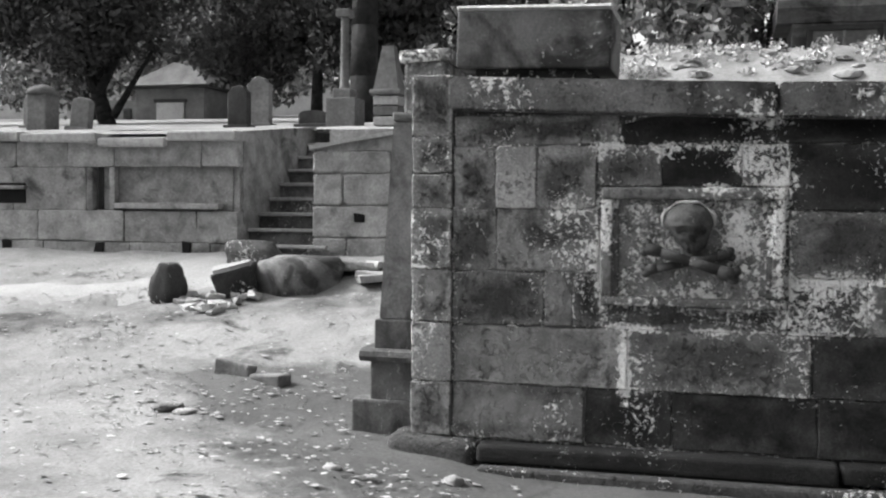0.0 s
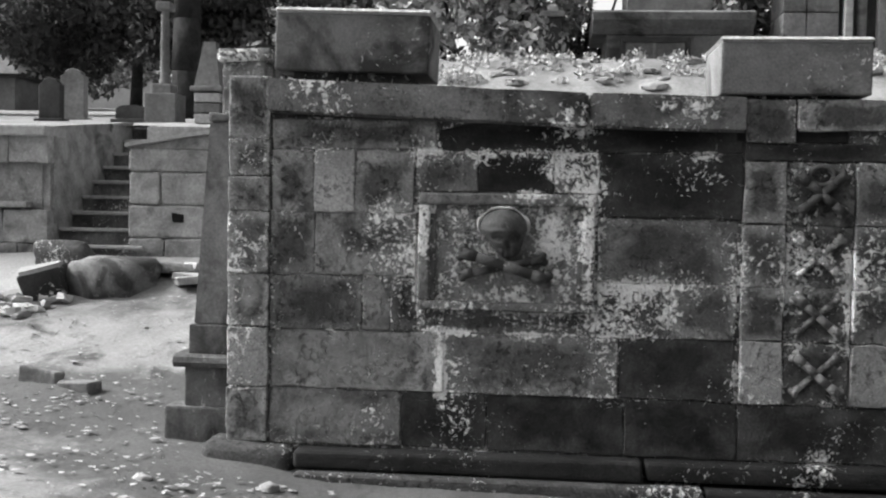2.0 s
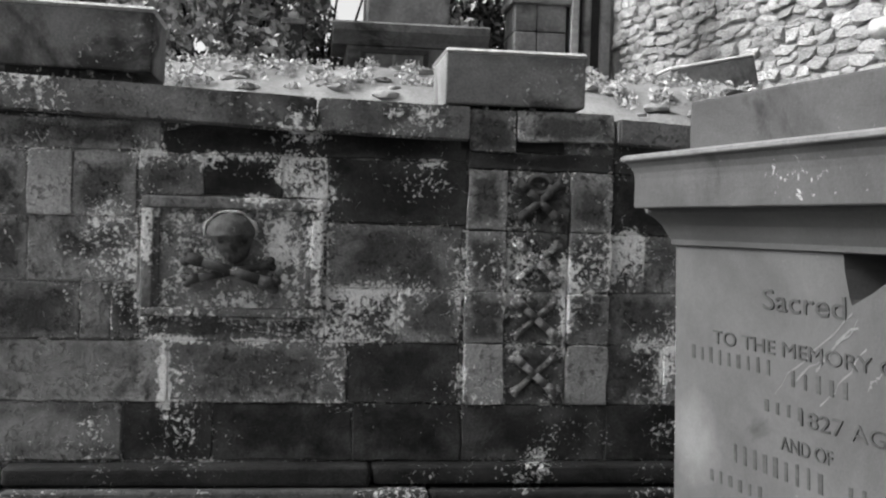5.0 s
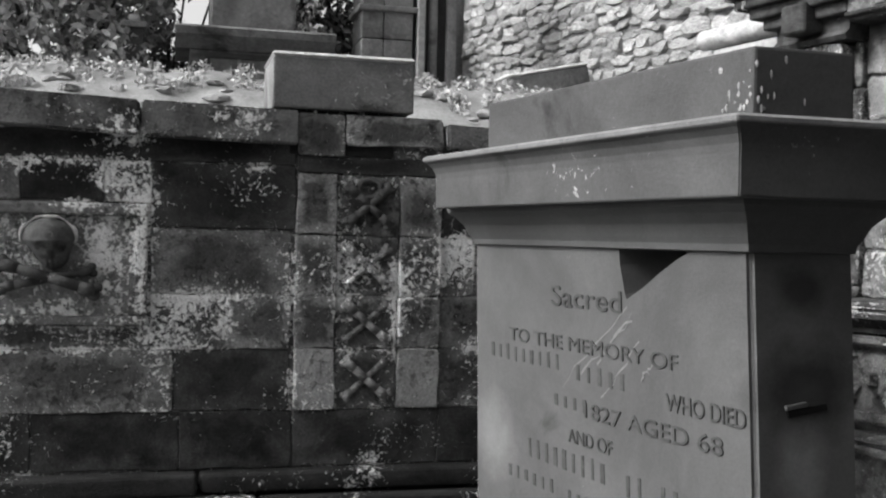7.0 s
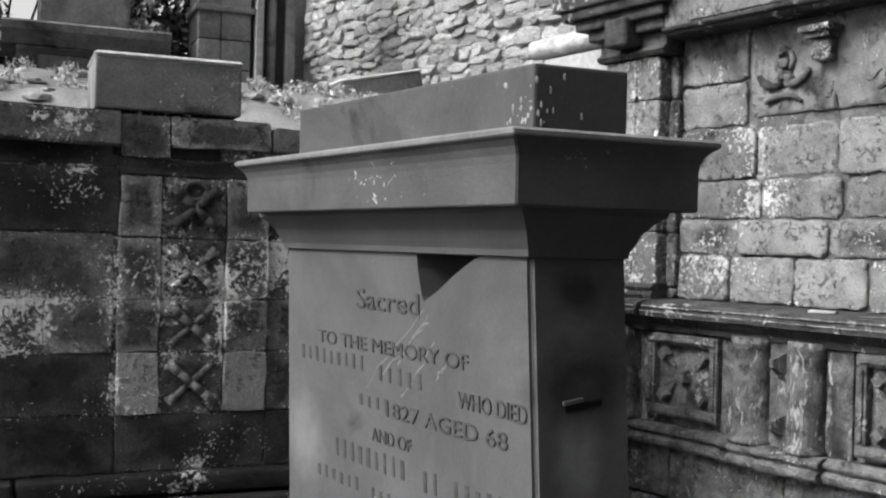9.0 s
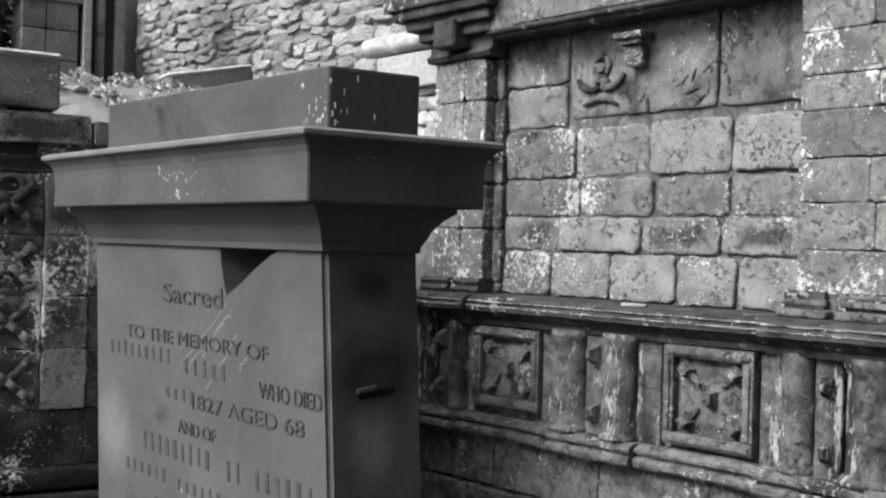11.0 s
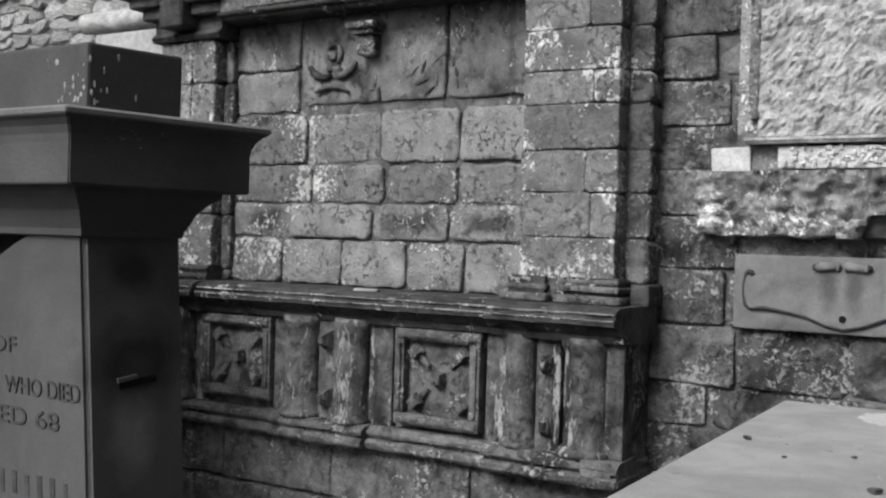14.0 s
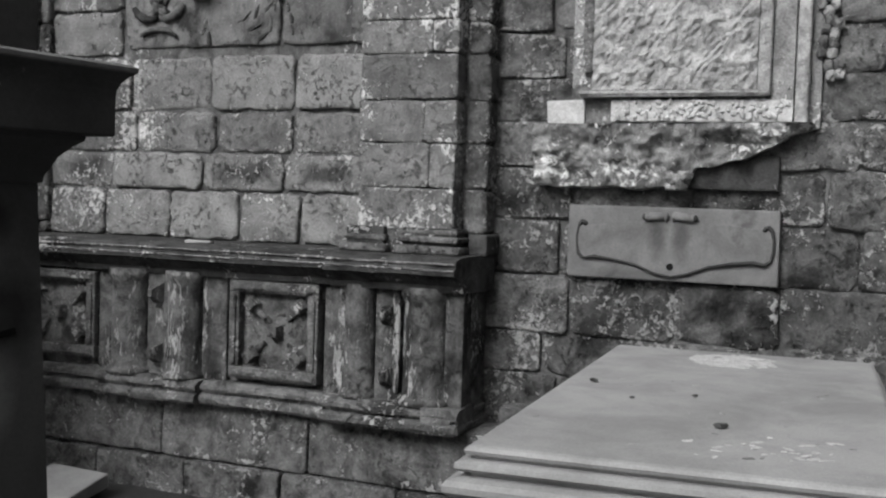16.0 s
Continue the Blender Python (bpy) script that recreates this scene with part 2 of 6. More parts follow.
FTOP = stone("soot_streaked_slab", 0.11, 0.34, 3.0, 0.67, 0.5, 26, 0.1, 0.8, speck=0.3, soot=0.50, streak=0.55, pits=0.5)
PILAST = stone("pale_jointed_pilaster_stone", 0.19, 0.40, 5.0, 0.615, 0.66, 26, 0.22, 0.9, speck=0.35, soot=0.64, rim_gain=0.07, pits=0.6)
CONSOLE = stone("crumbling_pale_console", 0.26, 0.62, 7.0, 0.575, 0.85, 22, 0.1, 1.0, speck=0.4, soot=0.58)
CARVED = stone("carved_sandstone", 0.11, 0.34, 8.0, 0.635, 0.46, 27, 0.12, 0.9, soot=0.57, patchy=3.5, speck=0.4, pits=0.6)
STREAKED = stone("rain_streaked_carved_sandstone", 0.09, 0.30, 8.0, 0.61, 0.42, 24, 0.15, 0.9, soot=0.54, patchy=3.5, speck=0.4, streak=0.28, pits=0.6)
PLAQUE = stone("smooth_plaque_stone", 0.22, 0.33, 4.0, None, 0.4, 30, 0.05, 0.3, 80, soot=0.66, speck=0.15)
DIRTY = stone("dirty_cornice_stone", 0.035, 0.13, 6.0, 0.655, 0.44, 19, 0.12, 0.8)
WALLST = stone("grimy_wall_stone", 0.08, 0.30, 7.0, 0.635, 0.40, 27, 0.3, 1.0, soot=0.57, chips=7.0, rim_gain=0.08, speck=0.4, pits=0.6)
MORTAR = stone("old_mortar", 0.11, 0.28, 8.0, 0.62, 0.40, 20, 0.0, 0.9)
RUBBLE = stone("limewashed_rubble", 0.44, 0.84, 7.0, None, 0.5, 14, 0.3, 0.8, chips=9.0)
LIME = stone("pale_limestone", 0.34, 0.78, 9.0, None, 0.5, 14, 0.1, 0.9, chips=14.0)
GAP = stone("deep_rubble_joints", 0.2, 0.42, 6.0, None, 0.5, 14, 0.0, 0.8)
FARST = stone("far_grey_stone", 0.16, 0.28, 1.5, None, 0.5, 8, 0.2, 0.4, 20)
FARDARK = stone("far_dark_stone", 0.04, 0.09, 1.5, None, 0.5, 8, 0.25, 0.4, 20)
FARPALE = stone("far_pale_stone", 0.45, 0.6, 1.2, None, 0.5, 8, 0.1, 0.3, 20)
EARTH = stone("trodden_earth", 0.30, 0.50, 1.1, 0.72, 0.34, 30, 0.0, 0.9, 45, 0.95, patchy=0.8, soot=0.62, darkened=True)
PATHM = stone("pale_path_gravel", 0.44, 0.56, 1.5, None, 0.5, 14, 0.0, 0.4, 60)
PEBBLE = stone("pebbles_and_leaves", 0.10, 0.85, 9.0, None, 0.5, 14, 0.0, 0.3, 60, island=True)
BARK = stone("dark_bark", 0.02, 0.05, 6.0, None, 0.4, 14, 0.1, 0.9, 40)
LEAF = stone("dark_leaves", 0.045, 0.16, 2.0, None, 0.4, 14, 0.0, 0.0, 20, 0.6, island=True)
PALELEAF = stone("pale_leaves", 0.5, 0.95, 2.0, None, 0.4, 14, 0.0, 0.0, 20, 0.6, island=True)
INCISED = stone("incised_letters", 0.068, 0.115, 9.0, None, 0.4, 14, 0.0, 0.1, 90)
WHITE = stone("white_repair", 0.7, 1.05, 14.0, None, 0.5, 14, 0.0, 0.6, soot=0.66, speck=0.25)
# near-black for the shade inside holes, painted on solid blocks
HOLE = stone("hole_shade_black", 0.006, 0.012, 6.0, None, 0.5, 14, 0.0, 0.2)


def blemish(m, name, spots):
    """A copy of a stone with old iron stains: (centre, spread, tone) each."""
    m = m.copy()
    m.name = name
    nt = m.node_tree
    bs = nt.nodes["Principled BSDF"]
    tone = bs.inputs["Base Color"].links[0].from_socket
    vec = nt.nodes.new("ShaderNodeTexCoord").outputs["Object"]
    wob = mth(nt, 'MULTIPLY', mth(nt, 'SUBTRACT', noise_out(nt, vec, 9.0, 4, 0.6), 0.5), 1.1)
    for c, spread_, k in spots:
        q = nt.nodes.new("ShaderNodeMapping")
        q.vector_type = 'TEXTURE'
        q.inputs["Location"].default_value, q.inputs["Scale"].default_value = c, spread_
        nt.links.new(vec, q.inputs["Vector"])
        ln = nt.nodes.new("ShaderNodeVectorMath")
        ln.operation = 'LENGTH'
        nt.links.new(q.outputs[0], ln.inputs[0])
        tone = mixv(nt, ramp(nt, mth(nt, 'ADD', ln.outputs["Value"], wob), 0.35, 1.1, 1.0, 0.0), tone, mth(nt, 'MULTIPLY', tone, k))
    nt.links.new(tone, bs.inputs["Base Color"])
    return m


# ---- mesh helpers ----
def mesh_of(name, bm, mat, smooth=False):
    bmesh.ops.recalc_face_normals(bm, faces=bm.faces)
    me = bpy.data.meshes.new(name)
    bm.to_mesh(me)
    bm.free()
    me.materials.append(mat)
    if smooth:
        me.shade_smooth()
    return me


def part(name, bm, material, parent=None, label="", smooth=False):
    me = bm if isinstance(bm, bpy.types.Mesh) else mesh_of(name, bm, material, smooth)
    ob = new(name, me)
    ob.parent = parent
    if label:
        ob["label"] = label
    return ob


def thing(name, m, label, category, group="", kind=""):
    ob = new(name)
    ob.empty_display_size = 0.1
    ob.matrix_world = m
    return tagged(ob, label, category, group, kind)


def from_lists(name, verts, faces, mat, smooth=False):
    me = bpy.data.meshes.new(name)
    me.from_pydata(verts, [], faces)
    me.materials.append(mat)
    if smooth:
        me.shade_smooth()
    me.update()
    return me


def boxbm(x0, x1, y0, y1, z0, z1, bev=0.012, bm=None, seg=2, jit=0.0):
    """A bevelled box; several may be joined in one bmesh."""
    tmp = bmesh.new()
    bmesh.ops.create_cube(tmp, size=1)
    for v in tmp.verts:
        v.co = Vector(((x0 + x1) / 2 + v.co.x * (x1 - x0), (y0 + y1) / 2 + v.co.y * (y1 - y0), (z0 + z1) / 2 + v.co.z * (z1 - z0)))
        v.co += Vector([random.uniform(-jit, jit) for _ in range(3)])
    if bev:
        bmesh.ops.bevel(tmp, geom=tmp.edges[:], offset=bev, segments=seg, profile=0.6, affect='EDGES')
    return join(bm, tmp)


def join(bm, tmp):
    if bm is None:
        return tmp
    me = bpy.data.meshes.new("tmp")
    tmp.to_mesh(me)
    tmp.free()
    bm.from_mesh(me)
    bpy.data.meshes.remove(me)
    return bm


def moved(bm, m):
    bmesh.ops.transform(bm, matrix=m, verts=bm.verts)
    return bm


def sweep(profile, x0, x1, bm=None, wob=0.0, ends=(0, 0), n=1):
    """A moulding: the (y, z) profile, closed, run along x; ends shift by the profile's depth for mitred returns."""
    tmp = bmesh.new()
    rings = []
    for i in range(n + 1):
        f = i / n
        ring = []
        for y, z in profile:
            sx = (ends[0] * y if i == 0 else 0) + (ends[1] * -y if i == n else 0)
            ring.append(tmp.verts.new((x0 + (x1 - x0) * f + sx, y + random.uniform(-wob, wob), z + random.uniform(-wob, wob))))
        rings.append(ring)
    k = len(profile)
    for r0, r1 in zip(rings, rings[1:]):
        for j in range(k):
            tmp.faces.new((r0[j], r0[(j + 1) % k], r1[(j + 1) % k], r1[j]))
    tmp.faces.new(rings[0])
    tmp.faces.new(rings[-1][::-1])
    return join(bm, tmp)


def lathe(profile, seg=20, bm=None, at=(0, 0, 0), a0=0.0, a1=2 * math.pi):
    """A body of revolution about z from (radius, z) pairs."""
    tmp = bmesh.new()
    full = abs(a1 - a0) > 6.2
    cols = []
    for i in range(seg if full else seg + 1):
        a = a0 + (a1 - a0) * i / seg
        cols.append([tmp.verts.new((at[0] + r * math.cos(a), at[1] + r * math.sin(a), at[2] + z)) for r, z in profile])
    for i in range(len(cols) if full else len(cols) - 1):
        c, d = cols[i], cols[(i + 1) % len(cols)]
        for j in range(len(profile) - 1):
            tmp.faces.new((c[j], d[j], d[j + 1], c[j + 1]))
    for j in (0, -1):
        if len(cols) > 2:
            tmp.faces.new([c[j] for c in cols])
    return join(bm, tmp)


def block(parent, x0, x1, z0, z1, y, mat, depth=0.25, r=0.012, jit=0.006, gap=0.005, bulge=0.0, name="stone_block", round_=0.0, step=0.15):
    """One dressed stone of a wall: a worn outline with rounded arrises, its face at y looking to -y."""
    x0, x1, z0, z1 = x0 + gap, x1 - gap, z0 + gap, z1 - gap
    w, h = x1 - x0, z1 - z0
    c = min(max(r * 1.6, round_), w * 0.3, h * 0.3)
    out = []
    nx, nz = max(1, int(w / step)), max(1, int(h / step))
    arcs = (0.35, 0.65) if round_ else ()
    for ax, az, bx, bz, ex, ez, n in ((x0 + c, z0, x1 - c, z0, x1, z0, nx), (x1, z0 + c, x1, z1 - c, x1, z1, nz), (x1 - c, z1, x0 + c, z1, x0, z1, nx), (x0, z1 - c, x0, z0 + c, x0, z0, nz)):
        out += [(ax + (bx - ax) * i / n, az + (bz - az) * i / n) for i in range(n + 1)]
        nxt = (ex, ez + c) if (ax < bx) else (ex - c, ez) if (az < bz) else (ex, ez - c) if (ax > bx) else (ex + c, ez)
        for f in arcs:
            u = (1 - f) ** 2, 2 * f * (1 - f), f * f
            out.append((u[0] * bx + u[1] * ex + u[2] * nxt[0], u[0] * bz + u[1] * ez + u[2] * nxt[1]))
    out = [(a + random.uniform(-jit, jit), b + random.uniform(-jit, jit)) for a, b in out]
    mx, mz = (x0 + x1) / 2, (z0 + z1) / 2
    tilt = (random.uniform(-1, 1) * jit, random.uniform(-1, 1) * jit)
    verts, k = [], len(out)
    for inset, dy in ((0, depth), (0, r), (r * 0.35, r * 0.35), (r * 1.2, 0.0)):
        for a, b in out:
            sx, sz = (a - mx) / (w / 2), (b - mz) / (h / 2)
            verts.append((a - inset * max(-1, min(1, sx * 1.3)), y + dy + (tilt[0] * sx + tilt[1] * sz if dy < depth else 0), b - inset * max(-1, min(1, sz * 1.3))))
    verts.append((mx, y - bulge, mz))
    faces = []
    for ring in range(3):
        for j in range(k):
            j2 = (j + 1) % k
            faces.append((ring * k + j, ring * k + j2, (ring + 1) * k + j2, (ring + 1) * k + j))
    for j in range(k):
        faces.append((3 * k + j, 3 * k + (j + 1) % k, 4 * k))
    me = from_lists(name, verts, faces, mat)
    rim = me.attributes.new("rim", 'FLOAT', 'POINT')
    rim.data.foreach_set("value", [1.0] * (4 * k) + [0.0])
    return part(name, me, mat, parent)


def tube(bm, p, q, r0, r1, seg=10):
    p, q = Vector(p), Vector(q)
    d = q - p
    tmp = bmesh.new()
    bmesh.ops.create_cone(tmp, segments=seg, radius1=r0, radius2=r1, depth=d.length, cap_ends=True)
    bmesh.ops.transform(tmp, matrix=Matrix.Translation((p + q) / 2) @ d.to_track_quat('Z', 'Y').to_matrix().to_4x4(), verts=tmp.verts)
    return join(bm, tmp)


def ball(bm, c, r, sub=2):
    tmp = bmesh.new()
    bmesh.ops.create_icosphere(tmp, subdivisions=sub, radius=1)
    r = r if isinstance(r, tuple) else (r, r, r)
    bmesh.ops.transform(tmp, matrix=Matrix.Translation(c) @ Matrix.Diagonal((*r, 1)), verts=tmp.verts)
    return join(bm, tmp)


def bone(p, q, r):
    """A long bone with two knuckles at each end, as carved in low relief."""
    p, q = Vector(p), Vector(q)
    d = (q - p).normalized()
    s = Vector((-d.z, 0, d.x))
    bm = bmesh.new()
    mid = (p + q) / 2
    for e, sg in ((p, -1), (q, 1)):
        neck = e - d * sg * r * 2.6
        tube(bm, mid, neck, r * 0.80, r * 0.86)
        tube(bm, neck, e, r * 0.86, r * 1.2)
        for k in (-1, 1):
            ball(bm, e + s * k * r * 0.66, (r * 0.92, r * 0.9, r * 0.88))
    return bm


def cord(pts, radii, seg=8, sy=1.0):
    """One continuous rounded strand along points in a wall's plane."""
    bm = bmesh.new()
    loops = []
    pts = [Vector(p) for p in pts]
    for i, p in enumerate(pts):
        d = (pts[min(i + 1, len(pts) - 1)] - pts[max(i - 1, 0)]).normalized()
        s = Vector((0, 1, 0)).cross(d).normalized()
        r = radii[i] if isinstance(radii, (list, tuple)) else radii
        loops.append([bm.verts.new(p + s * r * math.cos(6.2832 * k / seg) + Vector((0, sy * r * math.sin(6.2832 * k / seg), 0))) for k in range(seg)])
    for a, b in zip(loops, loops[1:]):
        for k in range(seg):
            bm.faces.new((a[k], a[(k + 1) % seg], b[(k + 1) % seg], b[k]))
    bm.faces.new(loops[0])
    bm.faces.new(loops[-1])
    return bm


def rock(name, c, size, mat, parent=None, seed=0, rough=0.35, sub=3):
    tmp = bmesh.new()
    bmesh.ops.create_icosphere(tmp, subdivisions=sub, radius=1)
    for v in tmp.verts:
        n = v.co.normalized()
        f = 1 + rough * noise.noise(n * 1.3 + Vector((seed, 3.1 * seed, 0))) + rough * 0.5 * noise.noise(n * 3.7 + Vector((0, seed, seed)))
        v.co = Vector((max(-0.9, min(0.86, n.x * f)) * size[0], max(-0.85, min(0.85, n.y * f)) * size[1], max(-0.7, min(0.8, n.z * f)) * size[2]))
    moved(tmp, pose(*c, 0, 0, seed * 47))
    return part(name, tmp, mat, parent, "", sub > 2)


def lettering(name, text, size, m, mat, parent, width=None):
    """Built-in lettering as a thin mesh, centred on its line."""
    cu = bpy.data.curves.new(name, 'FONT')
    cu.body, cu.size, cu.extrude, cu.align_x = text, size, 0.0015, 'CENTER'
    tmp = bpy.data.objects.new(name, cu)
    scene.collection.objects.link(tmp)
    me = bpy.data.meshes.new_from_object(tmp.evaluated_get(bpy.context.evaluated_depsgraph_get()))
    bpy.data.objects.remove(tmp)
    if width:
        xs = [v.co.x for v in me.vertices]
        k = width / (max(xs) - min(xs))
        for v in me.vertices:
            v.co.x *= k
    me.transform(m)
    group = list(range(len(me.vertices)))

    def root(i):
        while group[i] != i:
            group[i] = group[group[i]]
            i = group[i]
        return i
    for e in me.edges:
        a, b = root(e.vertices[0]), root(e.vertices[1])
        group[a] = b
    islands = {}
    for f in me.polygons:
        islands.setdefault(root(f.vertices[0]), []).append(f)
    for fs in islands.values():
        ids = sorted({i for f in fs for i in f.vertices})
        to = {v: k for k, v in enumerate(ids)}
        part(name, from_lists(name, [tuple(me.vertices[i].co) for i in ids], [tuple(to[i] for i in f.vertices) for f in fs], mat), mat, parent)
    bpy.data.meshes.remove(me)


def leaves(centres, radii, count, size, seed):
    """Many small folded leaves spread unevenly through clumps."""
    rng = np.random.default_rng(seed)
    centres, radii = np.array(centres, float), np.array(radii, float)
    w = radii ** 2
    pick = rng.choice(len(centres), count, p=w / w.sum())
    d = rng.normal(size=(count, 3))
    d /= np.linalg.norm(d, axis=1, keepdims=True)
    rad = radii[pick] * rng.uniform(0.35, 1.08, count) ** 0.6
    p = centres[pick] + d * rad[:, None] * np.array([1, 1, 0.8])
    a, b = rng.normal(size=(count, 3)), rng.normal(size=(count, 3))
    a /= np.linalg.norm(a, axis=1, keepdims=True)
    b = np.cross(a, b)
    b /= np.linalg.norm(b, axis=1, keepdims=True)
    s = size * rng.uniform(0.6, 1.4, count)[:, None]
    verts = np.stack([p - a * s, p - b * s * 0.45, p + a * s, p + b * s * 0.45], 1).reshape(-1, 3)
    return verts.tolist(), np.arange(count * 4).reshape(-1, 4).tolist()


def rise(x, y):
    """Height of the lower ground: it climbs away from the camera and sinks towards the mural wall."""
    k = min(1, max(0, (x - 1.8) / 2.4))
    j = min(1, max(0, (x + 1.0) / 3.0))
    return 0.11 * math.log1p(math.exp(min(30, (y - 6.2) / 0.5))) * (1 - j) - 0.55 * k * k * (3 - 2 * k) - 0.11 * min(1, max(0, (x + 2.0) / 0.9))


def terrace(x, y):
    return 2.13 + 0.095 * min(max(0, y - 10.3), 60)


# ---- ground ----
def grid_mesh(name, xs, ys, f, mat, bumpy=0.0):
    verts = [(x, y, f(x, y) + bumpy * (noise.noise((x * 1.7, y * 1.7, 0)) + 0.5 * noise.noise((x * 5, y * 5, 3)))) for y in ys for x in xs]
    n = len(xs)
    faces = [(j * n + i, j * n + i + 1, (j + 1) * n + i + 1, (j + 1) * n + i) for j in range(len(ys) - 1) for i in range(n - 1)]
    return from_lists(name, verts, faces, mat, True)


def spread(a, b, step, far):
    inner = list(np.arange(a, b, step))
    return [a - far, a - far / 4, a - 15, a - 6, a - 2] + inner + [b, b + 2, b + 6, b + 15, b + far / 4, b + far]


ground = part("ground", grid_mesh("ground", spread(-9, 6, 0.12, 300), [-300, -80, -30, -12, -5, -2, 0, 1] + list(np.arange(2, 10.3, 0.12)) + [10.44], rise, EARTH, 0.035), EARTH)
# beside the enclosure: darker earth, with the wall's soft shade put into its tone
earth_dark = ground.data.attributes.new("earth_dark", 'FLOAT', 'POINT')
earth_dark.data.foreach_set("value", [max(0.0, min(1.0, 0.5 + 0.9 * (v.co.x + 2.1 + 0.86 * (v.co.y - 5.0)))) * max(0.0, min(1.0, (7.6 - v.co.y) / 0.5)) if v.co.x < 2 else 1.0 for v in ground.data.vertices])
# mostly unseen yard by camera and mural, darkened to hold down bounce light
for v, s in zip(ground.data.vertices, earth_dark.data):
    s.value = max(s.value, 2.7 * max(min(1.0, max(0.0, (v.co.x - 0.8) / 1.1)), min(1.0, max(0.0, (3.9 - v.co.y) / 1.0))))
for v, s in zip(ground.data.vertices, earth_dark.data):
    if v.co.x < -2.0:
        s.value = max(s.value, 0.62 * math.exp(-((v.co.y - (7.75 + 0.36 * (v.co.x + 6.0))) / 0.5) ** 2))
tagged(ground, "pale trodden earth with fallen leaves and pebbles", "ground", kind="structure")
up = part("ground_terrace", grid_mesh("ground_terrace", spread(-16, 8, 0.8, 400), list(np.arange(12.3, 40, 0.9)) + [60, 100, 200, 500], terrace, EARTH, 0.03), EARTH)
tagged(up, "raised graveyard ground behind the terrace wall", "ground", kind="structure")
for x0, x1 in ((-300, -4.79), (-4.0, 60)):
    o = part("ground_terrace", grid_mesh("ground_terrace", [x0, (x0 + x1) / 2, x1], [10.72 if x0 > -100 else 10.5, 11.3, 12.35], terrace, EARTH), EARTH)
    tagged(o, "strip of raised earth along the terrace edge", "ground", kind="structure")
path = part("path", grid_mesh("path", list(np.linspace(-14, -4.5, 40)), [0, 0.25, 0.5, 0.75, 1], lambda x, y: 0, PATHM), PATHM)
for v in path.data.vertices:
    f, x = v.co.y, v.co.x
    lo, hi = 8.25 + 0.33 * (x + 6.0), 9.15 + 0.43 * (x + 6.7)
    y = lo + (hi - lo) * f
    y += 0.12 * noise.noise((x * 1.3, f * 2, 0))
    v.co = (x, y, rise(x, y) + 0.03 - 0.12 * abs(f - 0.5))
tagged(path, "pale gravel path climbing to the steps", "path", kind="structure")

# scattered pebbles and fallen leaves on the earth
rng = np.random.default_rng(5)
vs, fs = [], []
for i in range(15000):
    x, y = rng.uniform(-7, 1.5), rng.uniform(3.6, 9.6)
    if y > 5.6 and x > -1.9:
        continue
    if rng.random() > 0.35 + 0.65 * max(0, noise.noise((x * 0.9, y * 0.9, 7)) * 2):
        continue
    edge = abs(x + 2.1 + 0.86 * (y - 5.0))
    if edge > 0.9 and rng.random() < 0.55:
        continue
    s = rng.uniform(0.006, 0.024) * (1.6 if rng.random() < (0.16 if edge < 0.7 else 0.06) else 1)
    z, a, b = rise(x, y) + 0.012, rng.uniform(0, 6.28), len(vs)
    for k in range(5):
        t = a + k * 6.283 / 5
        r = s * rng.uniform(0.7, 1.3)
        vs.append((x + r * math.cos(t), y + 0.7 * r * math.sin(t), z + rng.uniform(0, 0.01)))
    vs.append((x, y, z + s * rng.uniform(0.12, 0.4)))
    fs += [(b + k, b + (k + 1) % 5, b + 5) for k in range(5)]
tagged(part("pebbles_and_leaves", from_lists("pebbles_and_leaves", vs, fs, PEBBLE), PEBBLE), "small pebbles and dry leaves strewn over the earth", "litter", kind="stuff")

# ---- blackened burial enclosure with the skull panel ----
I4 = Matrix.Identity(4)
enc = thing("burial_enclosure", pose(0.8, 6.0, 0), "soot-blackened sandstone tomb enclosure patched with white lichen", "tomb")
EX = -0.8
SKULLST = stone("dark_carved_skull_stone", 0.09, 0.20, 7.0, 0.72, 0.6, 26, 0.1, 0.5, speck=0.3)


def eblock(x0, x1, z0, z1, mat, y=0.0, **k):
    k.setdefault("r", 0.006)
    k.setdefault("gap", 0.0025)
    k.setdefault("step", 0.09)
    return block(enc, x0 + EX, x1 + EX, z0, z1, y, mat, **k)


part("core", boxbm(-1.68 + EX, 3.3 + EX, 0.012, 2.2, -0.4, 1.93, 0.02), EMORTAR, enc, "lichened mortar and rubble core")
# corner quoins
for z0, z1, m in ((0.09, 0.40, EMOT), (0.40, 0.74, EPALE), (0.74, 1.04, EMOT), (1.04, 1.385, ESOOT), (1.385, 1.58, EMOT), (1.58, 1.79, EMOT), (1.79, 2.13, EMOT)):
    eblock(-1.715, -1.475, z0, z1, m, -0.012, depth=0.5, name="quoin")
for z0, z1 in ((0.09, 0.40), (0.40, 0.74), (0.74, 1.04), (1.04, 1.385), (1.385, 1.79), (1.79, 2.1)):
    b = boxbm(-1.715 + EX, -1.5 + EX, 0.5, 2.2, z0 + 0.005, z1 - 0.005, 0.012)
    part("side_block", b, MOTTLE, enc)
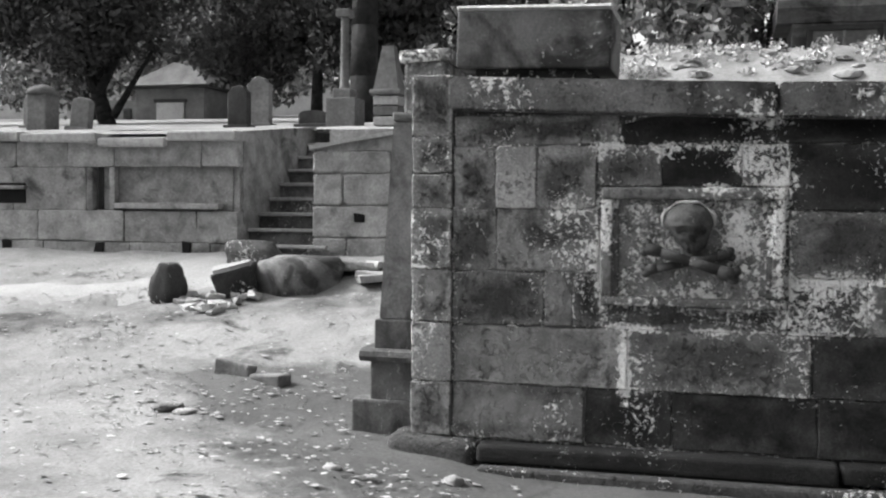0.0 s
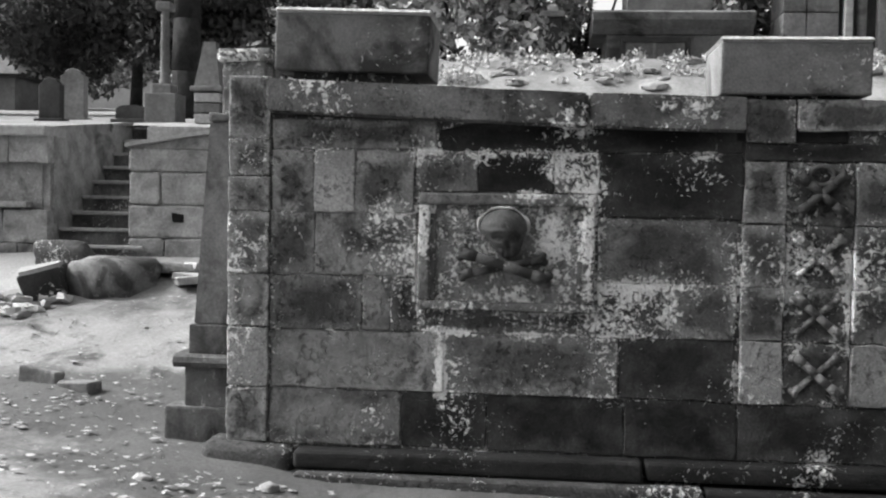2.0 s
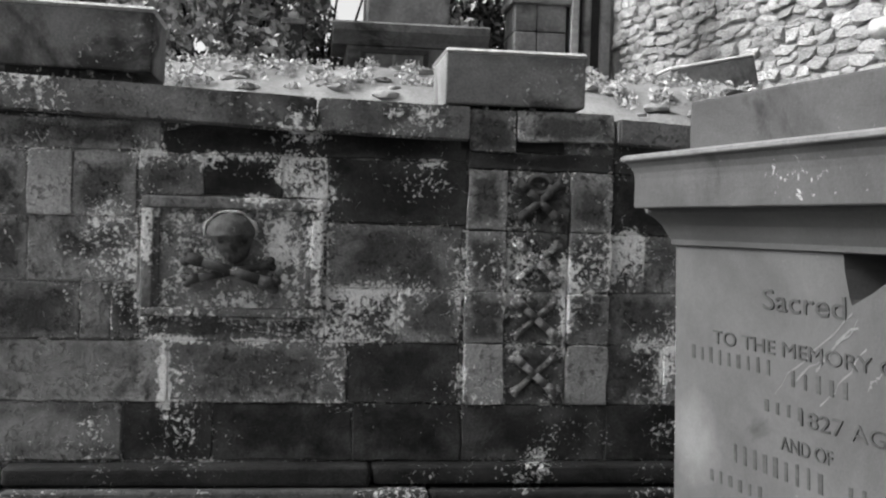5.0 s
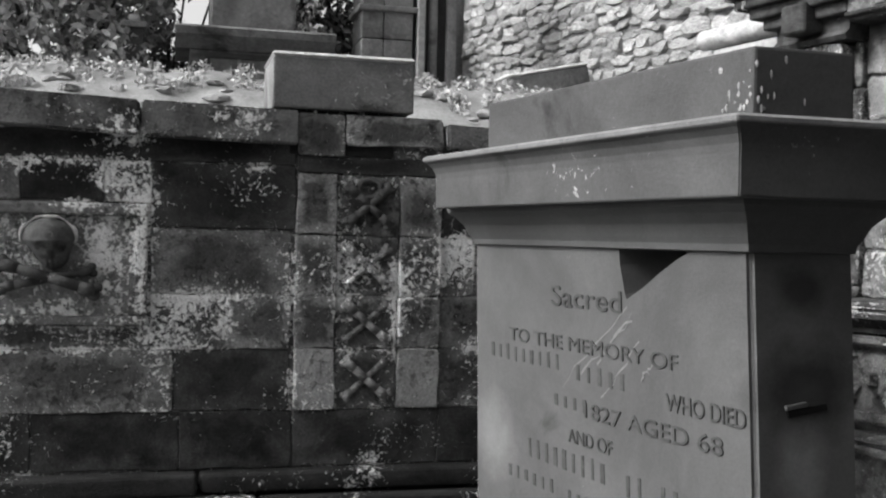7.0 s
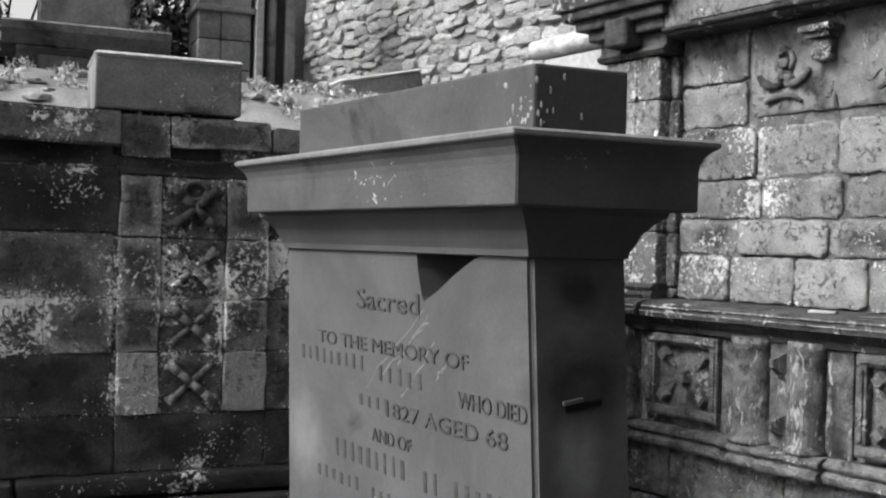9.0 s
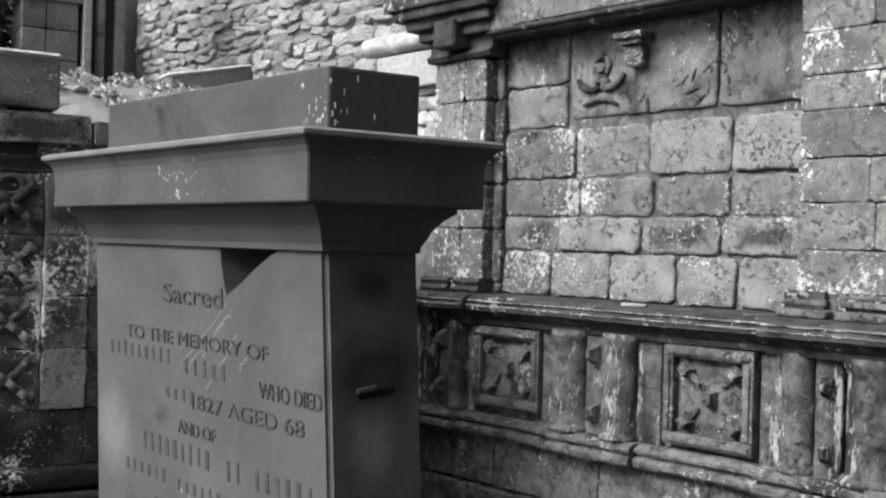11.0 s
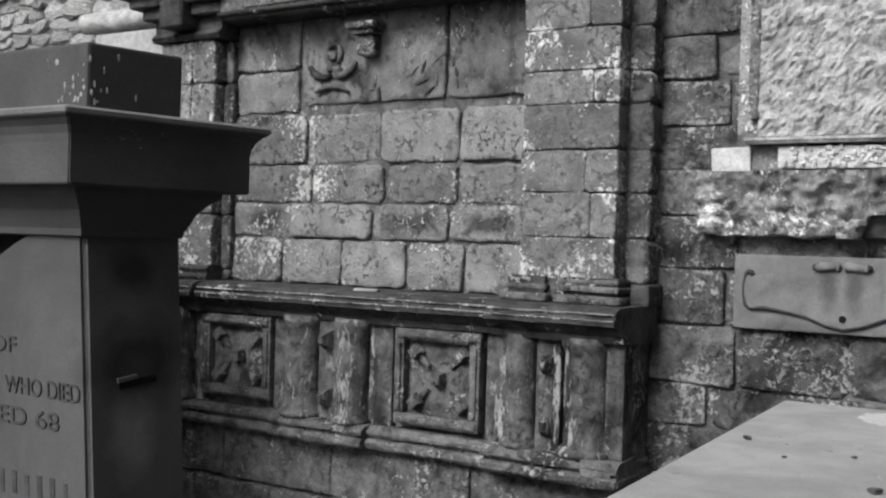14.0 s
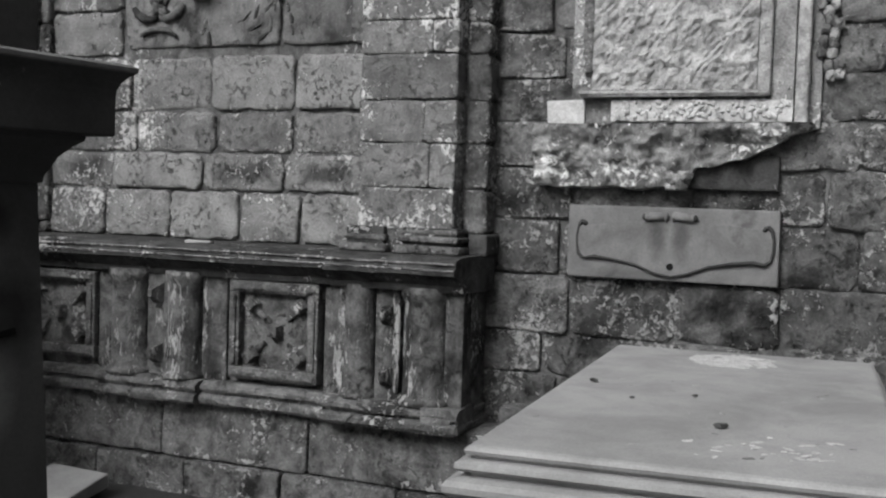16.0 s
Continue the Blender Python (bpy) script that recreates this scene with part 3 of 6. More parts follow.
rows = [
    (1.735, 1.905, [(-1.47, -0.55, EMOT), (-0.55, 0.27, EBLACK), (0.27, 1.1, EBLACK)]),
    (1.385, 1.735, [(-1.47, -1.23, EMOT), (-1.23, -1.0, EPALE), (-1.0, -0.665, EMOT), (0.335, 1.1, EBLACK)]),
    (1.51, 1.735, [(-0.665, -0.32, ESOOT), (-0.32, 0.10, EBLACK), (0.10, 0.335, ELICH)]),
    (1.035, 1.385, [(-1.47, -1.22, ESOOT), (-1.22, -0.65, EMOT), (0.335, 1.08, ESOOT)]),
    (0.735, 1.035, [(-1.47, -0.95, ESOOT), (-0.95, -0.79, EMOT), (-0.79, -0.65, ELICH), (0.335, 0.73, ELICH), (0.73, 1.08, ESOOT)]),
    (0.735, 0.865, [(-0.65, 0.335, ELICH)]),
    (0.405, 0.735, [(-1.47, -0.49, EMOT), (-0.49, 0.46, ESOOT), (0.46, 1.08, EBLACK)]),
    (0.09, 0.405, [(-1.47, -0.72, ESOOT), (-0.72, -0.25, EBLACK), (-0.25, 0.5, EDEEP), (0.5, 1.1, EDEEP), (1.1, 1.92, EDEEP), (1.92, 2.6, EDEEP), (2.6, 3.3, EDEEP)]),
    (0.405, 0.74, [(1.92, 2.25, ELICH), (2.25, 2.8, ESOOT), (2.8, 3.3, EBLACK)]),
    (0.74, 1.035, [(1.92, 2.4, ESOOT), (2.4, 3.3, ELICH)]),
    (1.035, 1.36, [(1.92, 2.12, ELICH), (2.12, 2.7, ESOOT), (2.7, 3.3, EBLACK)]),
    (1.36, 1.70, [(1.92, 2.5, EBLACK), (2.5, 3.3, ESOOT)]),
    (1.70, 1.86, [(1.92, 2.6, EBLACK), (2.6, 3.3, ESOOT)]),
]
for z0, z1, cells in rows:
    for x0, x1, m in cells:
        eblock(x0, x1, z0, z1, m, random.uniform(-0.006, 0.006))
# pier with the crossed bones, standing slightly proud
for z0, z1 in ((0.405, 0.74), (0.74, 1.03), (1.03, 1.365), (1.365, 1.70)):
    low = z0 < 0.5
    eblock(1.1, 1.325, z0, z1, EPALE if low else EMOT, -0.03)
    eblock(1.325, 1.675, z0, z1, ELICH, -0.008)
    eblock(1.675, 1.92, z0, z1, EPALE if low else ESOOT, -0.03)
    cx, cz = 1.5 + EX, (z0 + z1) / 2
    top = z0 > 1.3
    for s in (-1, 1):
        worn = s > 0 and not top
        bb = bone((cx - 0.115, -0.010 if worn else -0.026, cz - s * 0.10), (cx + 0.115, -0.006 if worn else -0.026, cz + s * 0.10), 0.021 if worn else 0.026)
        part("crossed_bone", bb, SKULLST if top else EBONE, enc, "carved long bone in relief", True)
    if top:
        ring = [math.radians(a) for a in range(0, 361, 20)]
        part("carved_loop", cord([(cx + 0.062 * math.cos(a), -0.02, cz + 0.095 + 0.05 * math.sin(a)) for a in ring], 0.015), SKULLST, enc, "carved ribbon loop", True)
eblock(1.1, 1.92, 1.70, 1.80, EBLACK, -0.01)
eblock(1.1, 1.36, 1.80, 2.03, ESOOT, -0.03)
# set back, and black so that the recess's shadow is in the colour too
eblock(1.36, 1.92, 1.80, 1.87, EBLACK, 0.03)
eblock(1.36, 1.92, 1.86, 2.03, EMOT, -0.03)
# coping stones
for x0, x1, zl, zr, m in ((-1.48, 0.265, 2.115, 2.05, ECOPE), (0.275, 1.1, 2.05, 2.035, ECOPE), (1.93, 2.6, 2.0, 1.97, ECOPE), (2.61, 3.32, 1.97, 1.95, ELICH)):
    bm = boxbm(x0 + EX, x1 + EX, -0.075, 0.45, 0, 1, 0, seg=3)
    for v in bm.verts:
        f = (v.co.x - EX - x0) / (x1 - x0)
        top = zl + (zr - zl) * f
        v.co.z = top if v.co.z > 0.5 else top - (0.185 if x0 < 1.5 else 0.14)
    bmesh.ops.bevel(bm, geom=bm.edges[:], offset=0.012, segments=2, affect='EDGES')
    bmesh.ops.subdivide_edges(bm, edges=[e for e in bm.edges if e.calc_length() > 0.25], cuts=6, use_grid_fill=True)
    for v in bm.verts:
        v.co += Vector((0, 1, 1)) * 0.006 * noise.noise(v.co * 6)
    part("coping_stone", bm, m, enc, "chipped coping stone")
# plinth slabs along the foot
for x0, x1, y0, z0, z1, m in ((-1.30, 0.6, -0.14, -0.02, 0.085, EBLACK), (0.61, 3.3, -0.13, -0.02, 0.085, EDEEP), (-1.28, 0.9, -0.22, -0.2, -0.03, ESOOT), (0.91, 3.3, -0.21, -0.25, -0.03, EDEEP)):
    part("plinth_slab", boxbm(x0 + EX, x1 + EX, y0, 0.3, z0, z1, 0.03, seg=3, jit=0.008), m, enc)
bm = boxbm(-1.84 + EX, -1.31 + EX, -0.12, 0.25, -0.25, 0.085, 0.07, seg=4, jit=0.03)
part("foot_stone", bm, ESOOT, enc, "rounded dark foundation stone", True)
# the carved panel
pan = part("skull_panel", boxbm(-0.60 + EX, 0.29 + EX, 0.006, 0.2, 0.89, 1.49, 0.0), EPANEL, enc, "recessed panel with carved skull and crossbones")
fw = [(-0.64, 0.32, 1.44, 1.505, 'h'), (-0.64, 0.32, 0.865, 0.915, 'h'), (-0.64, -0.575, 0.915, 1.44, 'v'), (0.255, 0.32, 0.915, 1.44, 'v')]
for x0, x1, z0, z1, k in fw:
    b = boxbm(x0 + EX, x1 + EX, -0.035, 0.1, z0, z1, 0.018, seg=3)
    if k == 'v':
        inner = 0.03 if x0 < -0.3 else -0.03
        boxbm(x0 + inner + EX, x1 + inner + EX, -0.012, 0.1, z0, z1, 0.012, b)
    part("frame_moulding", b, EFRAME if k == 'v' or z0 < 1 else EBONE, pan)




def skull():
    """A worn skull turned a little aside: a broad dome, brow line, two eye pits and a narrow jaw."""
    bm = bmesh.new()
    bmesh.ops.create_icosphere(bm, subdivisions=5, radius=1)
    for v in bm.verts:
        n = v.co.copy()
        x, y, z = n.x * 0.128, n.y * 0.135, n.z * 0.098
        if n.z < -0.1:
            k = min(1.0, (-0.1 - n.z) / 0.55)
            k = k * k * (3 - 2 * k)
            x = x * (1 - 0.36 * k) + 0.026 * k
            z -= 0.075 * k
            y *= 1 - 0.30 * k
        p = Vector((x, y, z))
        if n.y < 0.3:
            for cx, cz, rx, rz, dd in ((0.062, -0.048, 0.024, 0.019, 0.05), (-0.022, -0.052, 0.034, 0.016, 0.03), (0.03, -0.092, 0.013, 0.02, 0.03)):
                q = math.hypot((p.x - cx) / rx, (p.z - cz) / rz)
                if q < 1.3:
                    p.y += dd * (1 - (q / 1.3) ** 2)
            p.y -= 0.014 * max(0, 1 - abs(p.z + 0.022) / 0.014)
            p.y += 0.012 * max(0, 1 - abs(p.z + 0.116 + 0.1 * p.x) / 0.009)
            if p.z < -0.12:
                p.y += 0.005 * math.sin(p.x * 230)
        p += n * 0.004 * noise.noise(p * 30)
        v.co = p
    return bm


SKX, SKZ = -0.175 + EX, 1.325
part("skull", moved(skull(), pose(SKX, 0.0, SKZ)), SKULLST, pan, "weathered carved skull in high relief", True)
arc = [math.radians(a) for a in range(-12, 200, 8)]
part("lichen_rim", cord([(SKX + 0.136 * math.cos(a), -0.03, SKZ + 0.105 * math.sin(a) + 0.004 * math.sin(7 * a)) for a in arc], [0.0085 + 0.004 * math.sin(5 * a) for a in arc]), CRUST, pan, "white lichen ringing the skull")
for p, q, r in (((-0.40, -0.03, 1.058), (0.045, -0.03, 1.155), 0.026), ((-0.395, -0.075, 1.185), (0.065, -0.075, 1.045), 0.033)):
    bm = bone((p[0] + EX, p[1], p[2]), (q[0] + EX, q[1], q[2]), r)
    part("crossed_bone", bm, SKULLST, pan, "carved long bone in relief", True)
# turf, rubble and weeds over the top
vs, fs = [], []
nx, ny = 70, 16
for j in range(ny):
    for i in range(nx):
        x, y = -1.6 + EX + 4.9 * i / (nx - 1), 0.42 + 1.75 * j / (ny - 1)
        vs.append((x, y, 1.93 + 0.48 * min(1, max(0, (y - 0.35) / 1.0)) ** 0.8 + 0.05 * noise.noise((x * 3, y * 3, 1)) + 0.03 * noise.noise((x * 9, y * 9, 5))))
fs = [(j * nx + i, j * nx + i + 1, (j + 1) * nx + i + 1, (j + 1) * nx + i) for j in range(ny - 1) for i in range(nx - 1)]
part("turf_top", from_lists("turf_top", vs, fs, EARTH, True), EARTH, enc, "pale dry turf and rubble on the enclosure")
rng = np.random.default_rng(9)
cs = [(x, y, 1.95 + 0.48 * min(1, max(0, (y - 0.35) / 1.0)) ** 0.8) for x, y in zip(rng.uniform(-1.4 + EX, 3.2 + EX, 170), rng.uniform(0.8, 1.9, 170))]
v2, f2 = leaves(cs, rng.uniform(0.04, 0.10, 170), 9000, 0.018, 4)
tagged(part("dry_grass", from_lists("dry_grass", v2, f2, PALELEAF), PALELEAF, enc, "pale dry weeds"), kind="stuff")

rngr = random.Random(14)
for i in range(60):
    x, y = rngr.uniform(-1.4, 3.2) + EX, rngr.uniform(0.5, 1.7)
    a = rngr.uniform(0.03, 0.10)
    rock("rubble_stone", (x, y, 1.94 + 0.48 * min(1, max(0, (y - 0.35) / 1.0)) ** 0.8), (a, a, a * 0.4), rngr.choice((PALE, FARPALE, FARPALE, MOTTLE)), enc, i, 0.5, 2)


def chest(name, x0, x1, y0, y1, z0, z1, mat, label, tilt=0.0):
    t = thing(name, pose((x0 + x1) / 2, (y0 + y1) / 2, z0, 0, tilt, 0), label, "stone block", "chest blocks on the enclosure")
    w, d, h = (x1 - x0) / 2, (y1 - y0) / 2, z1 - z0
    part("block", boxbm(-w, w, -d, d, 0, h - 0.03, 0.012, seg=2), mat, t)
    # whitened so that the block's upper edge looks lit by the sky
    part("top_slab", boxbm(-w - 0.008, w + 0.008, -d - 0.008, d + 0.008, h - 0.03, h, 0.015, seg=1), CRUST, t, "white top strip painted as the sky-lit edge")
    part("packing_stone", boxbm(-w + 0.1, w - 0.1, -d + 0.05, d, -0.25, 0.001, 0.01), BLACK, t)
    return t


chest("chest_block", -1.455, -0.6, 5.96, 6.5, 2.155, 2.50, CHESTD, "blackened squared stone block resting on the enclosure coping", 1.2)
chest("chest_block", 0.955, 1.735, 5.95, 6.5, 2.05, 2.355, CHESTM, "mottled squared stone block with pale top above the pier", 0)

chest("chest_block", 2.95, 3.62, 7.9, 8.2, 2.3, 2.69, CHESTM, "weathered squared stone lying on the far end of the turf", -12)

# ---- tapering stele beside the enclosure ----
st = thing("stele", pose(-1.95, 6.35, 0), "tapering grey stone stele on a moulded pedestal", "gravestone")
bm = boxbm(-0.17, 0.23, -0.22, 0.2, -0.12, 0.25, 0.015)
part("base", bm, STELE, st, "squared base block")
part("pedestal", boxbm(-0.06, 0.22, -0.2, 0.18, 0.245, 0.48, 0.015), STELE, st)
bm = sweep([(-0.24, 0.48), (-0.26, 0.51), (-0.25, 0.54), (-0.21, 0.555), (0.2, 0.555), (0.2, 0.48)], -0.11, 0.22)
part("moulding", bm, STELE, st)
part("dado", boxbm(-0.035, 0.22, -0.2, 0.18, 0.55, 0.725, 0.012), STELE, st)
bm = boxbm(-0.01, 0.2, -0.19, 0.16, 0.72, 1.9, 0, None)
for v in bm.verts:
    if v.co.z > 1:
        v.co.x = 0.06 if v.co.x < 0.1 else 0.19
        v.co.y *= 0.8
bmesh.ops.bevel(bm, geom=bm.edges[:], offset=0.012, segments=2, affect='EDGES')
part("shaft", bm, STELE, st, "leaning tapered shaft with streaks")
part("cap", boxbm(0.055, 0.195, -0.17, 0.15, 1.895, 1.945, 0.02, seg=3, jit=0.008), STELE, st)

# ---- pedestal monument with the inscription ----
E1 = Vector((math.cos(radians(1.5)), math.sin(radians(1.5)), 0))
E2 = Vector((math.cos(radians(101.3)), math.sin(radians(101.3)), 0))
LEAN, DW, DL, DT = 0.055, 0.26, 1.31, 1.342


def skew(a, b, z, lean=True):
    return E1 * (a + (LEAN * (DT - z) if lean else 0)) + E2 * b + Vector((0, 0, z))


def skewed(bm, lean=True):
    for v in bm.verts:
        v.co = skew(v.co.x, v.co.y, v.co.z, lean)
    return bm


def rings(rows, bev=0.0, cut=(0.0, 0.0)):
    """Stacked rectangles round the die's plan, each set out by o at height z."""
    bm = bmesh.new()
    loops = []
    for o, z in rows:
        loops.append([bm.verts.new((a, b, z)) for a, b in ((-o, -o), (DW + o - cut[0], -o), (DW + o - cut[0], DL + o - cut[1]), (-o, DL + o - cut[1]))])
    for l0, l1 in zip(loops, loops[1:]):
        for j in range(4):
            bm.faces.new((l0[j], l0[(j + 1) % 4], l1[(j + 1) % 4], l1[j]))
    bm.faces.new(loops[0][::-1])
    bm.faces.new(loops[-1])
    if bev:
        bmesh.ops.bevel(bm, geom=[e for e in bm.edges if abs(e.verts[0].co.z - e.verts[1].co.z) > 1e-4], offset=bev, segments=2, affect='EDGES')
    return bm


mon = thing("pedestal_monument", pose(1.666, 2.216, 0), "smooth grey sandstone pedestal monument with worn inscription and moulded cap", "monument")
# die with a spalled hollow in the inscribed face
bm = bmesh.new()
notch = [(0.50, DT), (0.497, 1.30), (0.487, 1.26), (0.478, 1.225), (0.470, 1.21), (0.445, 1.222), (0.40, 1.243), (0.33, 1.283), (0.26, 1.318), (0.20, DT)]
face = [(0, -0.3), (DL + 0.09, -0.3), (DL, DT)] + notch + [(0, DT)]
front = [bm.verts.new((0, b, z)) for b, z in face]
bm.faces.new(front)
nv = front[3:-1]
deep = [bm.verts.new((0.2 if 0 < i < 9 else 0.19, b - 0.006, z + (0 if i in (0, 9) else 0.006))) for i, (b, z) in enumerate(notch)]
for i in range(len(nv) - 1):
    bm.faces.new((nv[i], nv[i + 1], deep[i + 1], deep[i]))
bm.faces.new(deep)
back = [bm.verts.new((DW, b, z)) for b, z in ((0, -0.3), (DL + 0.09, -0.3), (DL, DT), (0, DT))]
bm.faces.new(back[::-1])
bm.faces.new((front[0], front[-1], back[3], back[0]))
bm.faces.new((front[1], back[1], back[2], front[2]))
bm.faces.new((front[0], back[0], back[1], front[1]))
bm.faces.new([front[2], back[2], back[3], front[-1], nv[-1], deep[-1], deep[0], nv[0]])
bmesh.ops.recalc_face_normals(bm, faces=bm.faces)
edge = [e for e in bm.edges if e.verts[0] in (front[0], front[-1]) and e.verts[1] in (front[0], front[-1])]
bmesh.ops.bevel(bm, geom=edge, offset=0.012, segments=3, affect='EDGES')
STAINED = blemish(SMOOTH, "iron_stained_sandstone", [(skew(0.135, 0.0, 1.03), (0.17, 0.17, 0.13), 0.28), (skew(0.12, 0.0, 0.89), (0.07, 0.07, 0.16), 1.9), (skew(0.13, 0.0, 1.26), (0.08, 0.08, 0.06), 0.4), (skew(0.0, 1.22, 0.72), (0.25, 0.14, 0.16), 1.6)])
die = part("die", skewed(bm), STAINED, mon, "inscribed die with a spalled dark hollow")
part("bed_mould", skewed(rings([(0.0, DT - 0.002), (0.014, DT + 0.002), (0.016, DT + 0.018), (0.024, 1.375), (0.036, 1.405), (0.056, 1.43), (0.074, 1.445), (0.078, 1.461)], 0, (0.012, 0.01)), False), SMOOTH, mon)
part("cornice", skewed(rings([(0.05, 1.457), (0.124, 1.458), (0.127, 1.462), (0.127, 1.552), (0.129, 1.57), (0.136, 1.588), (0.147, 1.602), (0.157, 1.609), (0.158, 1.622), (0.15, 1.627), (0.0, 1.64)], 0.003, (0.024, 0.085)), False), CAPST, mon, "moulded cornice with a sharp pale lip")
# a paler strip paints the light that the lip catches
lip = rings([(0.1575, 1.6105), (0.160, 1.613), (0.160, 1.623), (0.150, 1.6295), (0.12, 1.632)], 0.002, (0.024, 0.085))
part("lip_wear", skewed(lip, False), PLAQUE, mon, "pale strip painted as light along the cornice lip")
top = boxbm(0.0, DW + 0.0, 0.0, DL - 0.06, 1.63, 1.80, 0.008, seg=2)
part("top_block", skewed(top, False), CAPST, mon, "plain blocking course")
rngc = random.Random(77)
for i in range(34):
    bm = bmesh.new()
    face_a = i % 3
    b, z = (abs(rngc.gauss(0, 0.05)), 1.66 + abs(rngc.gauss(0, 0.05)))
    ball(bm, (0, 0, 0), (0.0022, rngc.uniform(0.002, 0.005), rngc.uniform(0.003, 0.011)), 1)
    where = pose(-0.0005, b + 0.006, min(z, 1.785)) if face_a else pose(0.006 + b, -0.0005, min(z, 1.785), 0, 0, 90)
    part("lichen_fleck", skewed(moved(bm, where), False), LIME, mon)
part("foot", skewed(boxbm(-0.1, DW + 0.1, -0.1, DL + 0.1, -0.3, 0.12, 0.02), True), SMOOTH, mon)


def on_face(b, z):
    o = skew(LEAN * 0 - 0.0025, b, z)
    m = Matrix((-E2, Vector((0, 0, 1)) - LEAN * E1, -E1)).transposed().to_4x4()
    m.translation = o
    return m


for text, b, z, size, width in (("Sacred", 0.665, 1.172, 0.085, 0.35), ("TO THE MEMORY OF", 0.68, 1.047, 0.058, 0.84), ("WHO DIED", 0.165, 0.945, 0.062, 0.29), ("1827 AGED 68", 0.40, 0.868, 0.062, 0.58), ("AND OF", 0.66, 0.785, 0.056, 0.22)):
    lettering("inscription", text, size, on_face(b, z), INCISED, die, width)
for b0, b1, z, h in ((1.24, 0.80, 0.982, 0.05), (0.74, 0.42, 0.965, 0.05), (0.86, 0.66, 0.878, 0.04), (1.02, 0.58, 0.695, 0.066), (0.51, 0.06, 0.685, 0.066), (1.15, 0.85, 0.615, 0.04), (0.8, 0.2, 0.605, 0.04), (0.95, 0.3, 0.53, 0.035)):
    n = max(3, int(abs(b0 - b1) / 0.046))
    for i in range(n):
        c = b0 + (b1 - b0) * (i + 0.5) / n
        if random.random() < 0.1:
            continue
        wd = random.uniform(0.005, 0.010)
        bm = boxbm(c - wd, c + wd, -0.002, 0.002, z + h * random.uniform(0, 0.1), z + h * random.uniform(0.85, 1), 0)
        for v in bm.verts:
            v.co = skew(v.co.y, v.co.x, v.co.z)
        part("inscription_bar", bm, INCISED, die)
for b0, z0, b1, z1 in ((0.47, 1.19, 0.80, 0.94), (0.45, 1.17, 0.62, 1.02), (0.44, 1.16, 0.70, 0.99), (0.36, 1.06, 0.42, 1.0), (0.42, 1.10, 0.60, 0.93)):
    bm = bmesh.new()
    n = 9
    pts = [(b0 + (b1 - b0) * i / n + random.uniform(-0.008, 0.008), z0 + (z1 - z0) * i / n + random.uniform(-0.008, 0.008), random.uniform(0.001, 0.005)) for i in range(n + 1)]
    vv = [(bm.verts.new(skew(-0.0015, b, z + w)), bm.verts.new(skew(-0.0015, b, z - w))) for b, z, w in pts]
    for p, q in zip(vv, vv[1:]):
        bm.faces.new((p[0], q[0], q[1], p[1]))
    part("scratch", bm, PLAQUE, die, "pale scratch")
# iron-stained slot in the end face
# a solid black bar, slightly proud, whose colour is the hole's shade
bm = moved(boxbm(-0.052, 0.052, -0.004, 0.05, -0.008, 0.009, 0.003), pose(0.135, 0, 0.988, 0, -9, 0))
part("slot", skewed(bm), HOLE, die, "black bar painted as the cramp hole's dark inside")
bm = moved(boxbm(-0.056, 0.0, -0.007, 0.05, -0.003, 0.009, 0.003), pose(0.135, 0, 1.0, 0, -9, 0))
part("slot_lip", skewed(bm), CAPST, die)

# ---- mural monument ----
MM = pose(5.38, 4.72, 0, 0, 0, -78)
mur = thing("mural_monument", MM, "tall weathered sandstone mural monument with panelled plinth", "monument")
part("core", boxbm(-2.62, 1.3, 0.28, 0.5, -1.0, 4.3, 0), MORTAR, mur, "mortar core")
part("plinth_core", boxbm(-2.72, 1.30, 0.07, 0.45, -0.1, 0.9, 0.01), CARVED, mur)
part("basement_core", boxbm(-2.75, 1.5, 0.06, 0.45, -1.0, -0.03, 0.01), MORTAR, mur)
for x0, x1 in ((-2.75, -1.85), (-1.85, -0.835), (-0.835, 0.265), (0.265, 1.5)):
    block(mur, x0, x1, -0.42, -0.03, 0.0, CARVED, 0.1)
for x0, x1 in ((-2.8, -2.1), (-2.1, -1.35), (-1.35, -0.64), (-0.64, 0.09), (0.09, 0.9), (0.9, 1.6)):
    block(mur, x0, x1, -0.76, -0.425, -0.035, WALLST, 0.12)


def base_roll(x0, x1, d, ends):
    prof = [(0.15, -0.035), (-0.07 - d, -0.035), (-0.085 - d, -0.015), (-0.085 - d, 0.012), (-0.066 - d, 0.028), (-0.035 - d, 0.032), (-0.035 - d, 0.05), (-0.062 - d, 0.054), (-0.072 - d, 0.066), (-0.068 - d, 0.085), (-0.045 - d, 0.097), (-0.02 - d, 0.115), (0.15, 0.12)]
    if ends:
        return part("base_moulding", moved(sweep(prof, x0, x1, None, 0.003, (0, 0), 4), pose(1.245, 0, 0, 0, 0, 90)), CARVED, mur)
    return part("base_moulding", sweep(prof, x0, x1, None, 0.004, (0, 0), 6), CARVED, mur, "worn double-roll base moulding")


for x0, x1, d in ((-2.85, -2.2, 0.06), (-2.2, -1.3, 0.0), (-1.3, -0.5, 0.05), (-0.5, 0.42, 0.0), (0.42, 1.32, 0.07)):
    base_roll(x0, x1, d, None)
base_roll(-0.14, 0.4, 0.0, True)


